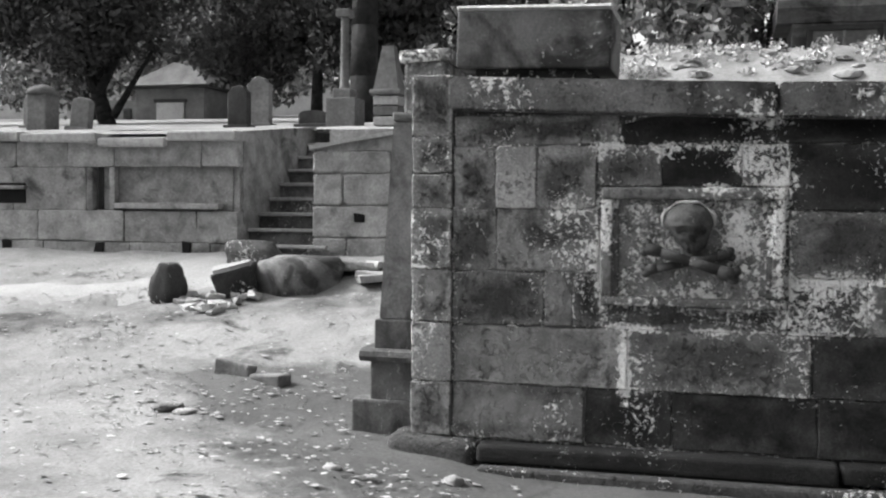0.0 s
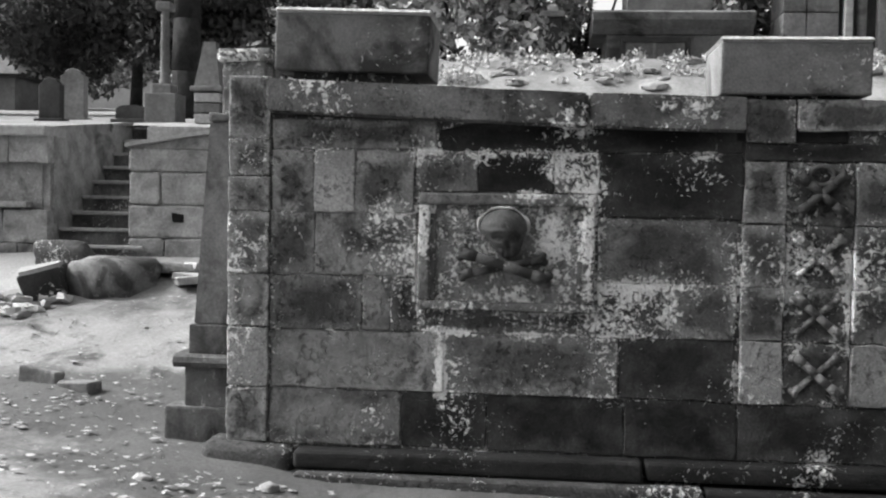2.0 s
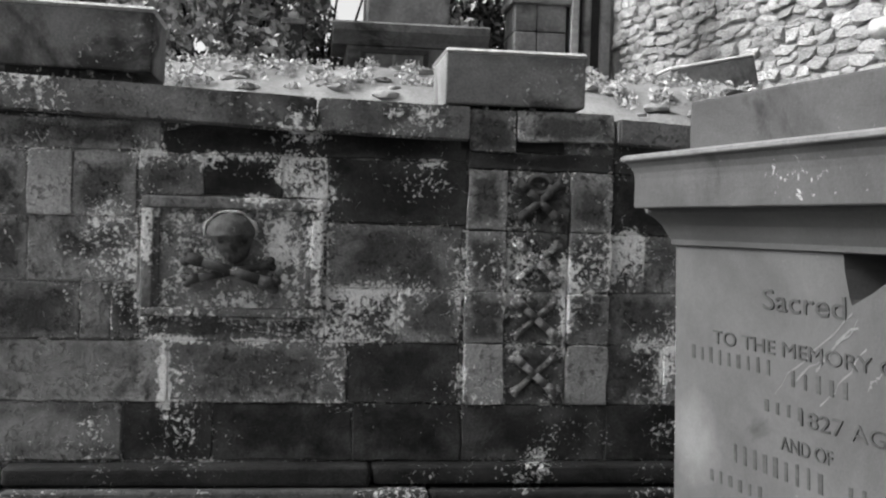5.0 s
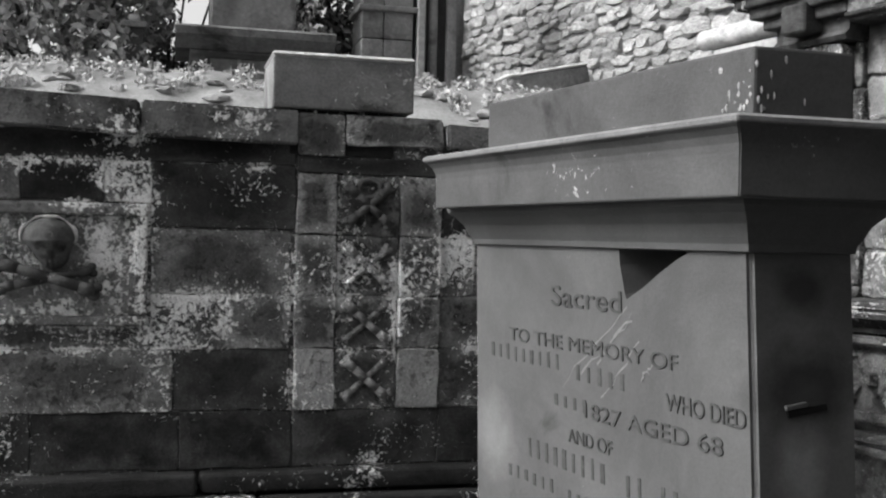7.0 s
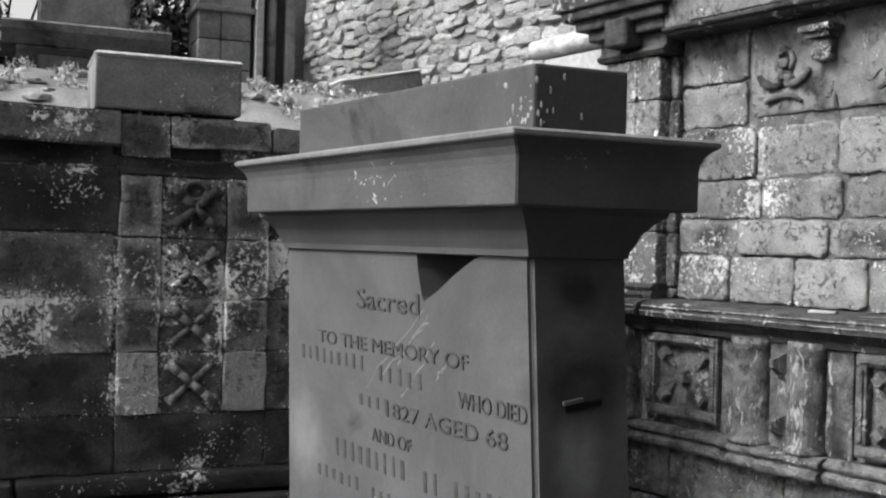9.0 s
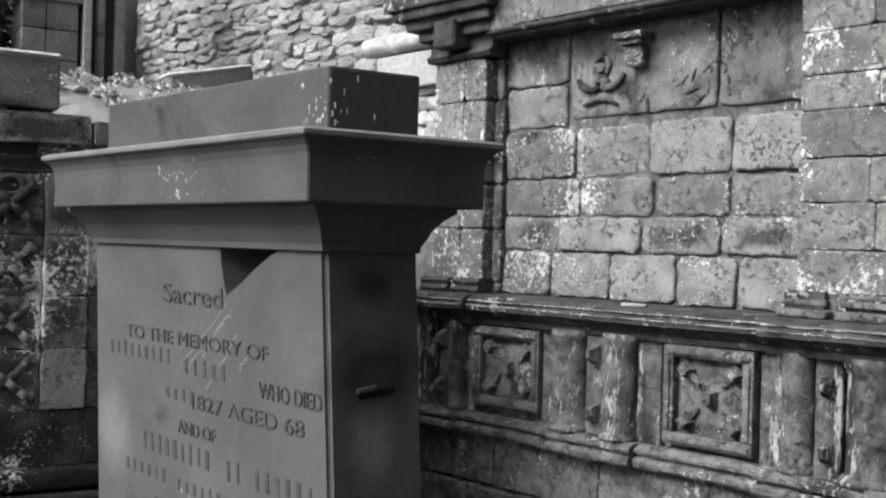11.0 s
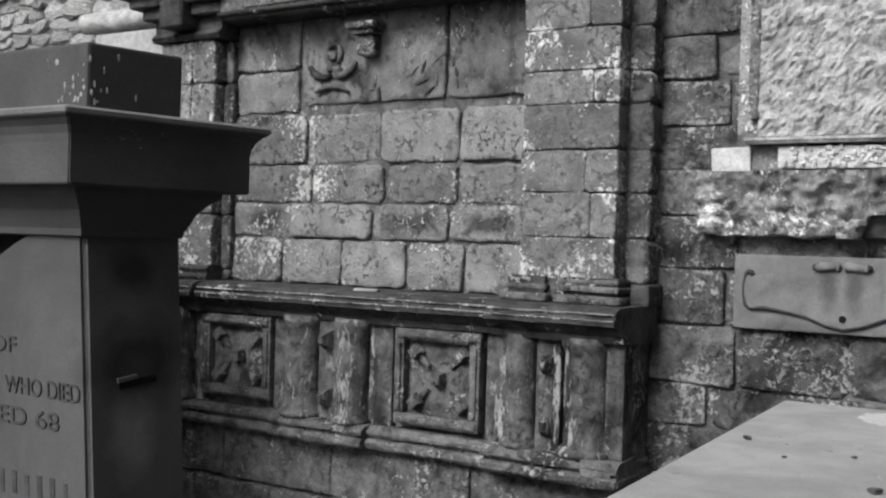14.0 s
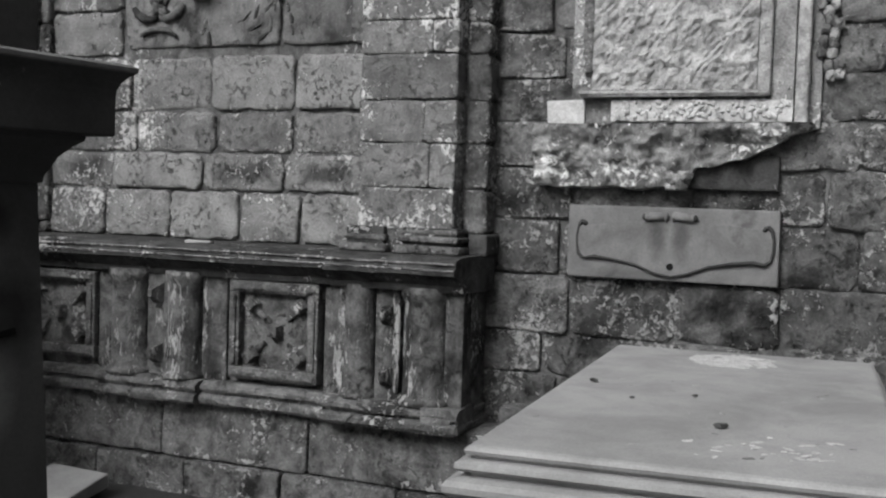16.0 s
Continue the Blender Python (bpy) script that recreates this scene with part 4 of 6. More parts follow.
def relief_panel(x0, x1, z0, z1):
    p = part("relief_panel", boxbm(x0, x1, 0.045, 0.1, z0, z1, 0.004), CARVED, mur, "square panel with five carved bosses")
    w = 0.075
    for a0, a1, b0, b1 in ((x0, x1, z1 - w, z1), (x0, x1, z0, z0 + w), (x0, x0 + w, z0 + w, z1 - w), (x1 - w, x1, z0 + w, z1 - w)):
        b = boxbm(a0, a1, -0.02, 0.06, b0, b1, 0.012, seg=3)
        boxbm(a0 + 0.018, a1 - 0.018, -0.036, 0.0, b0 + 0.018, b1 - 0.018, 0.01, b)
        part("frame_moulding", b, CARVED, p)
    cx, cz, sx, sz = (x0 + x1) / 2, (z0 + z1) / 2, (x1 - x0) / 2 - 0.15, (z1 - z0) / 2 - 0.15
    for i, k in ((0, 0), (-1, -1), (-1, 1), (1, -1), (1, 1)):
        b = bmesh.new()
        bmesh.ops.create_cone(b, segments=4, radius1=0.062, radius2=0.046, depth=0.06, cap_ends=True)
        moved(b, pose(cx + i * sx, 0.005, cz + k * sz, 90, 0, 0) @ pose(0, 0, 0, 0, 0, 0 if i else 45))
        if i:
            tube(b, (cx + i * sx, 0.03, cz + k * sz), (cx + i * (sx - 0.09), 0.03, cz + k * (sz - 0.09)), 0.035, 0.012, 5)
        part("boss", b, CARVED, p)


relief_panel(-2.07, -1.40, 0.18, 0.77)
relief_panel(-0.32, 0.33, 0.15, 0.78)


def colonette(x, r, d=0.0, mat=None):
    prof = [(r * 1.25, 0.11), (r * 1.3, 0.13), (r * 1.15, 0.155), (r, 0.17), (r * 0.98, 0.3), (r, 0.5), (r * 0.98, 0.72), (r * 1.08, 0.745), (r * 1.15, 0.77), (r * 1.15, 0.81)]
    part("colonette", lathe(prof, 20, None, (x, 0.05 - d, 0)), mat or STREAKED, mur, "half-round colonette streaked with lichen", True)


for x, r, d in ((-1.12, 0.135, 0.02), (-0.68, 0.12, 0.02), (0.61, 0.10, 0.03), (1.05, 0.15, 0.0), (-2.26, 0.09, 0.02), (-2.62, 0.1, 0.02)):
    colonette(x, r, d)
    part("colonette_base", lathe([(r + 0.015, -0.034), (r + 0.05, -0.025), (r + 0.062, -0.003), (r + 0.05, 0.02), (r + 0.018, 0.036), (r + 0.018, 0.046), (r + 0.04, 0.056), (r + 0.046, 0.072), (r + 0.038, 0.09), (r + 0.008, 0.108)], 24, None, (x, 0.05 - d, 0)), CARVED, mur, "worn double-roll base", True)
for x0, x1, d in ((-1.39, -1.26, 0.0), (-0.97, -0.80, 0.02), (-0.55, -0.36, 0.0), (0.36, 0.50, 0.0), (0.73, 0.89, 0.04), (1.19, 1.305, 0.05), (-2.46, -2.36, 0.02), (-2.17, -2.08, 0.0)):
    part("strip", boxbm(x0, x1, 0.02 - d, 0.1, 0.1, 0.82, 0.01), STREAKED, mur)
for x, z in ((-0.885, 0.66), (-0.885, 0.26), (0.81, 0.63), (0.81, 0.26), (-2.41, 0.64), (-2.41, 0.28)):
    b = bmesh.new()
    bmesh.ops.create_cone(b, segments=4, radius1=0.095, radius2=0.03, depth=0.11, cap_ends=True)
    moved(b, pose(x, -0.04, z, 90, 0, 0) @ pose(0, 0, 0, 0, 0, 45) @ Matrix.Diagonal((0.75, 0.75, 1, 1)))
    for v in b.verts:
        v.co.z = z + (v.co.z - z) * 1.5
    part("nailhead", b, STREAKED, mur)
# dado cornice
for x0, x1, d in ((-2.85, -2.05, 0.05), (-2.05, 0.45, 0.0), (0.45, 1.325, 0.06)):
    prof = [(0.3, 0.79), (-0.02 - d, 0.79), (-0.03 - d, 0.83), (-0.06 - d, 0.85), (-0.09 - d, 0.88), (-0.13 - d, 0.895), (-0.135 - d, 0.93), (-0.115 - d, 0.945), (-0.12 - d, 0.965), (-0.10 - d, 0.985), (-0.05 - d, 1.0), (0.3, 1.012)]
    # two thin pale strips draw the highlights on the cornice edges
    for dy, z in ((-0.137, 0.922), (-0.122, 0.958)):
        part("worn_arris", sweep([(dy - d + 0.03, z), (dy - d, z), (dy - d - 0.004, z + 0.005), (dy - d, z + 0.010), (dy - d + 0.03, z + 0.010)], x0 + 0.01, x1 - 0.03, None, 0.0035, (0, 0), 26), FWHITE, mur, "pale ragged strip painted as the arris highlight")
    part("dado_cornice", sweep(prof, x0, x1, None, 0.004, (0, -0.12 if x0 > 0 else 0), 8), DIRTY, mur, "dark weathered dado cornice")
part("white_label", boxbm(-0.66, -0.46, -0.04, 0.0, 1.0, 1.02, 0.006, jit=0.006), LEDGER, mur, "pale mortar scrap")
# recessed field of worn ashlar
ROUGH = dict(depth=0.2, r=0.016, jit=0.010, gap=0.009, bulge=0.008, round_=0.05, step=0.09)
field = [
    (1.01, 1.345, [-2.06, -1.55, -0.99, -0.44, 0.03, 0.52], (FMID, FWHITE, FPALE, FWHITE, FPALE)),
    (1.345, 1.60, [-2.06, -1.49, -0.74, -0.10, 0.52], (FCORE, FPALE, FCORE, FCORE)),
    (1.60, 1.88, [-2.06, -1.29, -0.63, -0.04, 0.52], (FMID, FWHITE, FMID, FMID)),
    (1.88, 2.25, [-2.06, -1.34, -0.68, -0.03, 0.52], (FMID, FMID, FPALE, FPALE)),
]
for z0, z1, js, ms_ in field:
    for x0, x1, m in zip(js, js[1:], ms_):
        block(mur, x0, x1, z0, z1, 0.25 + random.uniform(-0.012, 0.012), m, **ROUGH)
for x0, x1, z0, z1, m in ((-2.06, -1.42, 2.26, 2.575, FPALE), (-2.06, -1.42, 2.575, 3.0, FTOP), (-1.42, -0.15, 2.30, 3.0, FTOP), (-0.15, 0.52, 2.30, 3.0, FTOP)):
    block(mur, x0, x1, z0, z1, 0.25, m, **ROUGH)
# broken carving and bracket stub
def lobe(x, z, ang, ln, wd, thick, y=0.243):
    """A worn carved leaf lobe: a flattened, curling blade rising from the slab."""
    bm = bmesh.new()
    bmesh.ops.create_icosphere(bm, subdivisions=3, radius=1)
    for v in bm.verts:
        n = v.co
        f = 1 + 0.35 * noise.noise(n * 2.3 + Vector((x * 9, z * 7, 1)))
        t = (n.x + 1) / 2
        v.co = Vector((n.x * ln * f, n.y * thick * (0.5 + t) * f, n.z * wd * (1 - 0.55 * t) * f + 0.25 * ln * t * t))
    return moved(bm, pose(x, y, z, 0, -ang, 0))


for pts, r in (([(-1.315, 2.585), (-1.285, 2.54), (-1.23, 2.51), (-1.17, 2.505), (-1.12, 2.52)], 0.024), ([(-0.905, 2.60), (-0.935, 2.555), (-0.985, 2.52), (-1.05, 2.505), (-1.10, 2.52)], 0.024),
               ([(-1.26, 2.395), (-1.19, 2.425), (-1.11, 2.435), (-1.03, 2.425), (-0.965, 2.385)], 0.016), ([(-1.16, 2.60), (-1.175, 2.66), (-1.15, 2.72)], 0.018), ([(-1.06, 2.60), (-1.035, 2.67), (-1.06, 2.73)], 0.018)):
    n = len(pts)
    part("carved_leaf", cord([(x, 0.238, z) for x, z in pts], [r * (0.55 + 0.75 * math.sin(math.pi * (k + 0.5) / n)) for k in range(n)]), DIRTY if pts[0][1] < 2.6 and r > 0.02 else FTOP, mur, "broken carved leafwork", True)
for i, (x, z, a) in enumerate(((-1.11, 2.57, 0.055), (-1.15, 2.54, 0.035), (-1.07, 2.545, 0.035), (-1.11, 2.65, 0.045), (-1.11, 2.73, 0.05))):
    rock("carved_knob", (x, 0.245, z), (a, 0.05, a), CARVED if i < 3 else FTOP, mur, i + 1, 0.6, 3)
for i, (x, z, ang, ln) in enumerate(((-0.42, 2.49, 30, 0.07), (-0.33, 2.52, 60, 0.06), (-0.24, 2.55, 35, 0.08), (-0.35, 2.42, 10, 0.06), (-0.22, 2.44, 80, 0.06), (-0.28, 2.36, 20, 0.05), (-0.74, 2.44, 60, 0.06), (-0.70, 2.36, 85, 0.05), (-0.18, 2.60, 15, 0.05))):
    part("eroded_carving", lobe(x, z, ang, ln, 0.022, 0.014, 0.25), DIRTY if i % 2 else CARVED, mur, "", True)
for i in range(6):
    part("eroded_carving", lobe(-0.08 + 0.02 * math.sin(i * 1.7), 2.78 - 0.075 * i, 95, 0.035, 0.018, 0.012, 0.25), CARVED, mur, "", True)
bm = boxbm(-0.89, -0.65, 0.08, 0.3, 2.80, 2.845, 0.014)
boxbm(-0.865, -0.675, 0.11, 0.3, 2.765, 2.803, 0.012, bm)
boxbm(-0.84, -0.69, 0.15, 0.3, 2.62, 2.77, 0.03, bm, 3, 0.012)
part("bracket", bm, CARVED, mur, "broken bracket stub")
# right pilaster
for z0, z1 in ((1.13, 1.40), (1.40, 1.67), (1.67, 1.93), (1.93, 2.21), (2.21, 2.41), (2.41, 2.67), (2.67, 2.9), (2.9, 3.2), (3.2, 3.5)):
    if z0 in (1.13, 1.93, 2.41):
        block(mur, 0.52, 1.17, z0, z1, 0.09, PILAST, 0.3, 0.010, 0.006)
    else:
        s = random.choice((0.96, 1.0))
        block(mur, 0.52, s, z0, z1, 0.09, PILAST, 0.3, 0.010, 0.006, 0.003)
        block(mur, s, 1.17, z0, z1, 0.09, PILAST, 0.3, 0.010, 0.006, 0.003)
    block(mur, 1.17, 1.335, z0, z1, 0.22, WALLST, 0.25, 0.014, 0.007)
part("pilaster_core", boxbm(0.56, 1.3, 0.24, 0.5, 1.0, 3.5, 0), MORTAR, mur)
for x0, x1 in ((0.45, 0.76), (0.83, 1.24)):
    for dz, out, h in ((1.005, 0.045, 0.05), (1.075, 0.015, 0.035), (1.125, -0.01, 0.03)):
        g = 0.02 if x0 < 0.8 else 0.0
        b = boxbm(x0 - out * 0.6 + 0.02, x1 + out * 0.6 - 0.02, 0.03 - out + g, 0.25, dz, dz + h, h * 0.42, seg=4, jit=0.004)
        part("base_roll", b, CARVED, mur, "chipped rounded base moulding", True)
    part("pilaster_base", boxbm(x0 + 0.03, x1 - 0.03, 0.045, 0.25, 1.0, 1.16, 0.008, jit=0.004), DIRTY, mur)
part("pilaster_foot", boxbm(0.73, 0.88, 0.085, 0.3, 1.005, 1.15, 0.012, jit=0.005), CARVED, mur)
part("pilaster_base", boxbm(1.25, 1.37, 0.14, 0.4, 1.0, 1.13, 0.02), DIRTY, mur)
# left pilaster and its capital
for z0, z1 in ((1.0, 1.09), (1.09, 1.5), (1.5, 1.85), (1.85, 2.15), (2.15, 2.5), (2.5, 2.83)):
    block(mur, -2.72, -2.38, z0, z1, 0.10, PILAST, 0.3, 0.014, 0.007)
    block(mur, -2.38, -2.13, z0, z1, 0.10, PILAST, 0.3, 0.014, 0.007)
    block(mur, -2.13, -2.03, z0, z1, 0.20, WALLST, 0.2, 0.014, 0.007)
for x0, x1 in ((-2.76, -2.45), (-2.40, -2.1)):
    prof = [(0.25, 1.0), (0.04, 1.0), (0.02, 1.03), (0.05, 1.06), (0.03, 1.09), (0.07, 1.12), (0.25, 1.12)]
    part("pilaster_base", sweep(prof, x0, x1, None, 0.003, (0, 0), 3), DIRTY, mur)
cap = part("capital", sweep([(0.3, 2.83), (0.06, 2.83), (0.03, 2.86), (0.08, 2.9), (0.08, 3.0), (0.3, 3.0)], -2.76, -2.05, None, 0.003), DIRTY, mur, "projecting moulded capital")
for x0, x1, y, z0, z1 in ((-2.84, -2.0, 0.0, 3.0, 3.09), (-2.93, -1.96, -0.06, 3.085, 3.17), (-3.03, -1.92, -0.12, 3.165, 3.25), (-3.1, -1.9, -0.16, 3.245, 3.4)):
    part("abacus", boxbm(x0, x1, y, 0.4, z0, z1, 0.025, seg=3, jit=0.004), DIRTY, cap)
part("bracket", boxbm(-2.55, -2.3, -0.1, 0.2, 2.9, 3.12, 0.04, seg=3), DIRTY, cap)
# entablature
prof = [(0.4, 2.93), (0.03, 2.93), (0.012, 2.942), (0.012, 2.955), (-0.02, 2.962), (-0.03, 2.972), (-0.03, 2.988), (0.4, 2.99)]
part("architrave", sweep(prof, -2.0, 0.5, None, 0.002, (0, 0), 8), DIRTY, mur)
part("frieze", boxbm(-2.0, 0.5, 0.0, 0.4, 2.988, 3.6, 0.01), CARVED, mur, "frieze with a pale carved inscription panel")
fr = part("frieze_panel", boxbm(-1.75, 0.3, -0.014, 0.05, 3.01, 3.56, 0.008), FMID, mur, "pale carved panel")
rng = np.random.default_rng(3)
bm = bmesh.new()
for i in range(60):
    x, z = -1.25 + 1.45 * rng.random(), 3.03 + 0.4 * rng.random()
    boxbm(x, x + 0.03 + 0.05 * rng.random(), -0.034, 0.0, z, z + 0.02 + 0.03 * rng.random(), 0.008, bm)
part("worn_lettering", bm, FPALE, fr, "eroded unreadable letters")
part("capital", boxbm(0.42, 1.42, -0.04, 0.4, 3.5, 3.75, 0.03), DIRTY, mur)
part("upper_entablature", boxbm(-3.1, 1.5, -0.1, 0.45, 3.6, 4.3, 0.04), CARVED, mur)

# ---- mural wall to the south of the monument ----
we = thing("wall_east", MM, "tall grimy stone boundary wall with ragged courses", "wall", kind="structure")
part("wall_core", boxbm(1.2, 12, 0.40, 0.9, -1.0, 4.6, 0), MORTAR, we)
zs = [-0.95, -0.6, -0.25, 0.0, 0.30, 0.55, 0.90, 1.235, 1.555, 1.82, 2.08, 2.36, 2.62, 2.95, 3.3, 3.7, 4.1, 4.6]
rng = random.Random(11)
for z0, z1 in zip(zs, zs[1:]):
    x = 1.2
    while x < 7.5:
        w = rng.uniform(0.42, 0.95)
        if x == 1.2:
            w = rng.choice((0.46, 0.55, 0.62))
        smooth_zone = x < 1.6
        block(we, x, x + w, z0, z1, 0.365 + rng.uniform(-0.015, 0.02), WALLST, 0.15, 0.012 if smooth_zone else 0.02, 0.007 if smooth_zone else 0.016, 0.005, 0.0 if smooth_zone else 0.01)
        x += w
part("rock", boxbm(1.50, 1.66, 0.05, 0.25, 0.03, 0.14, 0.04, jit=0.02), WALLST, mur, "loose stone lying on the plinth")

# pale carved tablet
tab = thing("wall_tablet", MM, "pale eroded memorial tablet in a carved frame on the wall", "tablet")
bm = bmesh.new()
nx, nz = 46, 40
vv = [[bm.verts.new((1.93 + 0.93 * i / nx, 0.30 + 0.028 * noise.noise((i * 0.35, j * 0.35, 2)) + 0.02 * noise.noise((i * 0.9, j * 0.9, 4)), 2.0 + 0.98 * j / nz)) for i in range(nx + 1)] for j in range(nz + 1)]
for j in range(nz):
    for i in range(nx):
        bm.faces.new((vv[j][i], vv[j][i + 1], vv[j + 1][i + 1], vv[j + 1][i]))
part("field", bm, LIME, tab, "flaking limestone field")
part("backing", boxbm(1.8, 3.2, 0.335, 0.42, 1.78, 3.1, 0.01), CONSOLE, tab)
part("sill_moulding", sweep([(0.35, 1.955), (0.25, 1.955), (0.235, 1.975), (0.25, 1.99), (0.35, 2.0)], 1.87, 2.92, None, 0.002), LIME, tab)
part("side_moulding", boxbm(2.87, 2.94, 0.24, 0.36, 1.96, 3.1, 0.02, seg=3), LIME, tab)
part("side_band", boxbm(2.94, 3.06, 0.285, 0.36, 1.93, 3.1, 0.01), CONSOLE, tab)
part("outer_moulding", boxbm(3.07, 3.14, 0.25, 0.36, 1.79, 3.1, 0.02, seg=3), LIME, tab)
part("side_moulding", boxbm(1.87, 1.93, 0.29, 0.36, 2.1, 3.1, 0.015), ASHLAR, tab)
bm = boxbm(2.05, 3.06, 0.285, 0.36, 1.815, 1.94, 0.01)
rng = np.random.default_rng(8)
for i in range(130):
    x, z = 2.08 + 0.96 * rng.random(), 1.825 + 0.105 * rng.random()
    ball(bm, (x, 0.283, z), (0.010 + 0.012 * rng.random(), 0.012 + 0.012 * rng.random(), 0.010 + 0.012 * rng.random()), 1)
part("carved_band", bm, WHITE, tab, "carved foliage band")
part("white_patch", boxbm(1.66, 1.885, 0.315, 0.36, 1.805, 1.945, 0.008, jit=0.006), WHITE, tab, "bright white mortar patch")
for i, (x, z) in enumerate(((3.22, 2.45), (3.24, 2.33), (3.22, 2.22), (3.26, 2.1), (3.2, 2.6))):
    for k in range(4):
        a = i * 1.9 + k * 1.57
        rock("worn_leafwork", (x + 0.035 * math.cos(a), 0.325, z + 0.04 * math.sin(a)), (0.03, 0.03, 0.042), LIME if (i + k) % 3 == 0 else ASHLAR, tab, i * 5 + k, 0.7, 2)
# broken console beneath
bm = bmesh.new()
nx, nz = 96, 34
vv = []
for j in range(nz + 1):
    row = []
    for i in range(nx + 1):
        x = 1.6 + 1.58 * i / nx
        low = 1.43 if x < 2.5 else 1.43 + 0.12 * min(1, (x - 2.5) / 0.05) + 0.06 * max(0, (x - 2.55) / 0.28) + 0.10 * max(0, (x - 2.83) / 0.34)
        low += 0.025 * noise.noise((x * 7, 0, 0))
        z = low + (1.81 - low) * j / nz
        d = 0.19 + 0.07 * (1 - j / nz) + 0.06 * noise.noise((x * 4.5, z * 4.5, 0)) + 0.05 * noise.noise((x * 11, z * 11, 3)) + 0.025 * noise.noise((x * 24, z * 24, 7))
        row.append(bm.verts.new((x, d if 0 < j < nz and 0 < i < nx else 0.38, z)))
    vv.append(row)
for j in range(nz):
    for i in range(nx):
        bm.faces.new((vv[j][i], vv[j][i + 1], vv[j + 1][i + 1], vv[j + 1][i]))
# flat block whose dark tone stands for a shaded recess
part("console_bed", boxbm(2.46, 3.0, 0.325, 0.42, 1.437, 1.63, 0.01), DIRTY, tab, "dark flat block standing for the recess below the console")
part("broken_console", bm, CONSOLE, tab, "broken rough console with crumbling edge")
for i, (x, z, a) in enumerate(((2.46, 1.485, 0.045), (2.415, 1.51, 0.032), (2.505, 1.51, 0.032), (2.44, 1.445, 0.026), (2.485, 1.45, 0.026))):
    rock("carved_pendant", (x, 0.215, z), (a, 0.05, a), CONSOLE, tab, i + 3, 0.6, 3)

# scroll-edged plaque
plq = thing("scroll_plaque", MM, "grey stone wall plaque with a raised winged scroll outline", "plaque")
STREAKPLQ = blemish(PLAQUE, "rain_streaked_plaque_stone", [((2.35, 0.3, 1.17), (0.06, 0.3, 0.15), 0.5), ((2.49, 0.3, 1.15), (0.06, 0.3, 0.17), 0.55), ((2.2, 0.3, 0.93), (0.3, 0.3, 0.05), 0.7)])
part("slab", boxbm(1.82, 3.02, 0.30, 0.42, 0.908, 1.33, 0.012, seg=2), STREAKPLQ, plq)
left = [(1.888, 1.20), (1.88, 1.15), (1.882, 1.098), (1.893, 1.045), (1.925, 1.022), (1.987, 1.033), (2.1, 1.02), (2.23, 0.996), (2.339, 0.952), (2.436, 0.935)]
right = [(4.872 - x, z + 0.006) for x, z in left[::-1]]
hook = [(1.932, 1.212), (1.925, 1.232), (1.908, 1.236), (1.896, 1.222)]
path_pts = hook + left + right[1:] + [(4.872 - x, z) for x, z in hook[::-1]]
# the cord's dark tone is the shadow of the undercut scroll edge
bm = cord([(x, 0.286, z) for x, z in path_pts], [0.0085 * (1.5 if abs(z - 1.035) < 0.012 or z > 1.2 else 1.0) for x, z in path_pts])
part("scroll_outline", bm, FARDARK, plq, "raised scroll edge, dark for its undercut shadow", True)
wing = bmesh.new()
wl = [(1.90, 1.21)] + left[1:] + right[1:] + [(2.97, 1.215), (2.65, 1.25), (2.44, 1.255), (2.2, 1.245)]
f0 = [wing.verts.new((x, 0.281, z)) for x, z in wl]
f1 = [wing.verts.new((x, 0.31, z)) for x, z in wl]
wing.faces.new(f0)
for i in range(len(wl)):
    wing.faces.new((f0[i], f0[(i + 1) % len(wl)], f1[(i + 1) % len(wl)], f1[i]))
part("scroll_field", wing, STREAKPLQ, plq)
for x0, x1 in ((2.292, 2.402), (2.443, 2.55)):
    bm = tube(None, (x0, 0.275, 1.272 if x0 < 2.4 else 1.282), (x1, 0.275, 1.282 if x0 < 2.4 else 1.270), 0.025, 0.025, 14)
    for x in (x0, x1):
        ball(bm, (x, 0.275, 1.274), (0.012, 0.03, 0.03), 2)
    outer = x0 if x0 < 2.4 else x1
    part("scroll_eye", ball(None, (outer + (-0.014 if x0 < 2.4 else 0.014), 0.27, 1.272), (0.016, 0.02, 0.02), 2), FARDARK, plq)
    part("scroll_roll", bm, PLAQUE, plq, "", True)
part("bolt_hole", tube(None, (2.429, 0.2775, 0.992), (2.429, 0.31, 0.992), 0.02, 0.02, 14), HOLE, plq)

# ---- rubble wall beyond the monument ----
wr = thing("wall_rubble", MM, "high boundary wall of pale limewashed rubble", "wall", kind="structure")
part("wall_core", boxbm(-8.7, -2.5, 0.44, 1.0, -0.5, 6.6, 0), GAP, wr)
rng = random.Random(21)
protos = []
for k in range(12):
    r = rng
    tmp = bmesh.new()
    bmesh.ops.create_icosphere(tmp, subdivisions=2, radius=0.5)
    for v in tmp.verts:
        n = v.co.normalized()
        m = max(abs(n.x), abs(n.z), abs(n.y) * 0.8)
        q = n / m * 0.5
        q = q.lerp(n * 0.55, 0.35)
        q *= 1 + 0.35 * noise.noise(n * 1.6 + Vector((k * 5, 0, 0)))
        v.co = q
    for v in list(tmp.verts):
        if v.co.y > 0.2:
            v.co.y = 0.2
    bmesh.ops.remove_doubles(tmp, verts=tmp.verts, dist=0.05)
    protos.append(mesh_of("rubble_stone", tmp, RUBBLE))
count = 0
rest_v, rest_f = [], []
z = 1.7
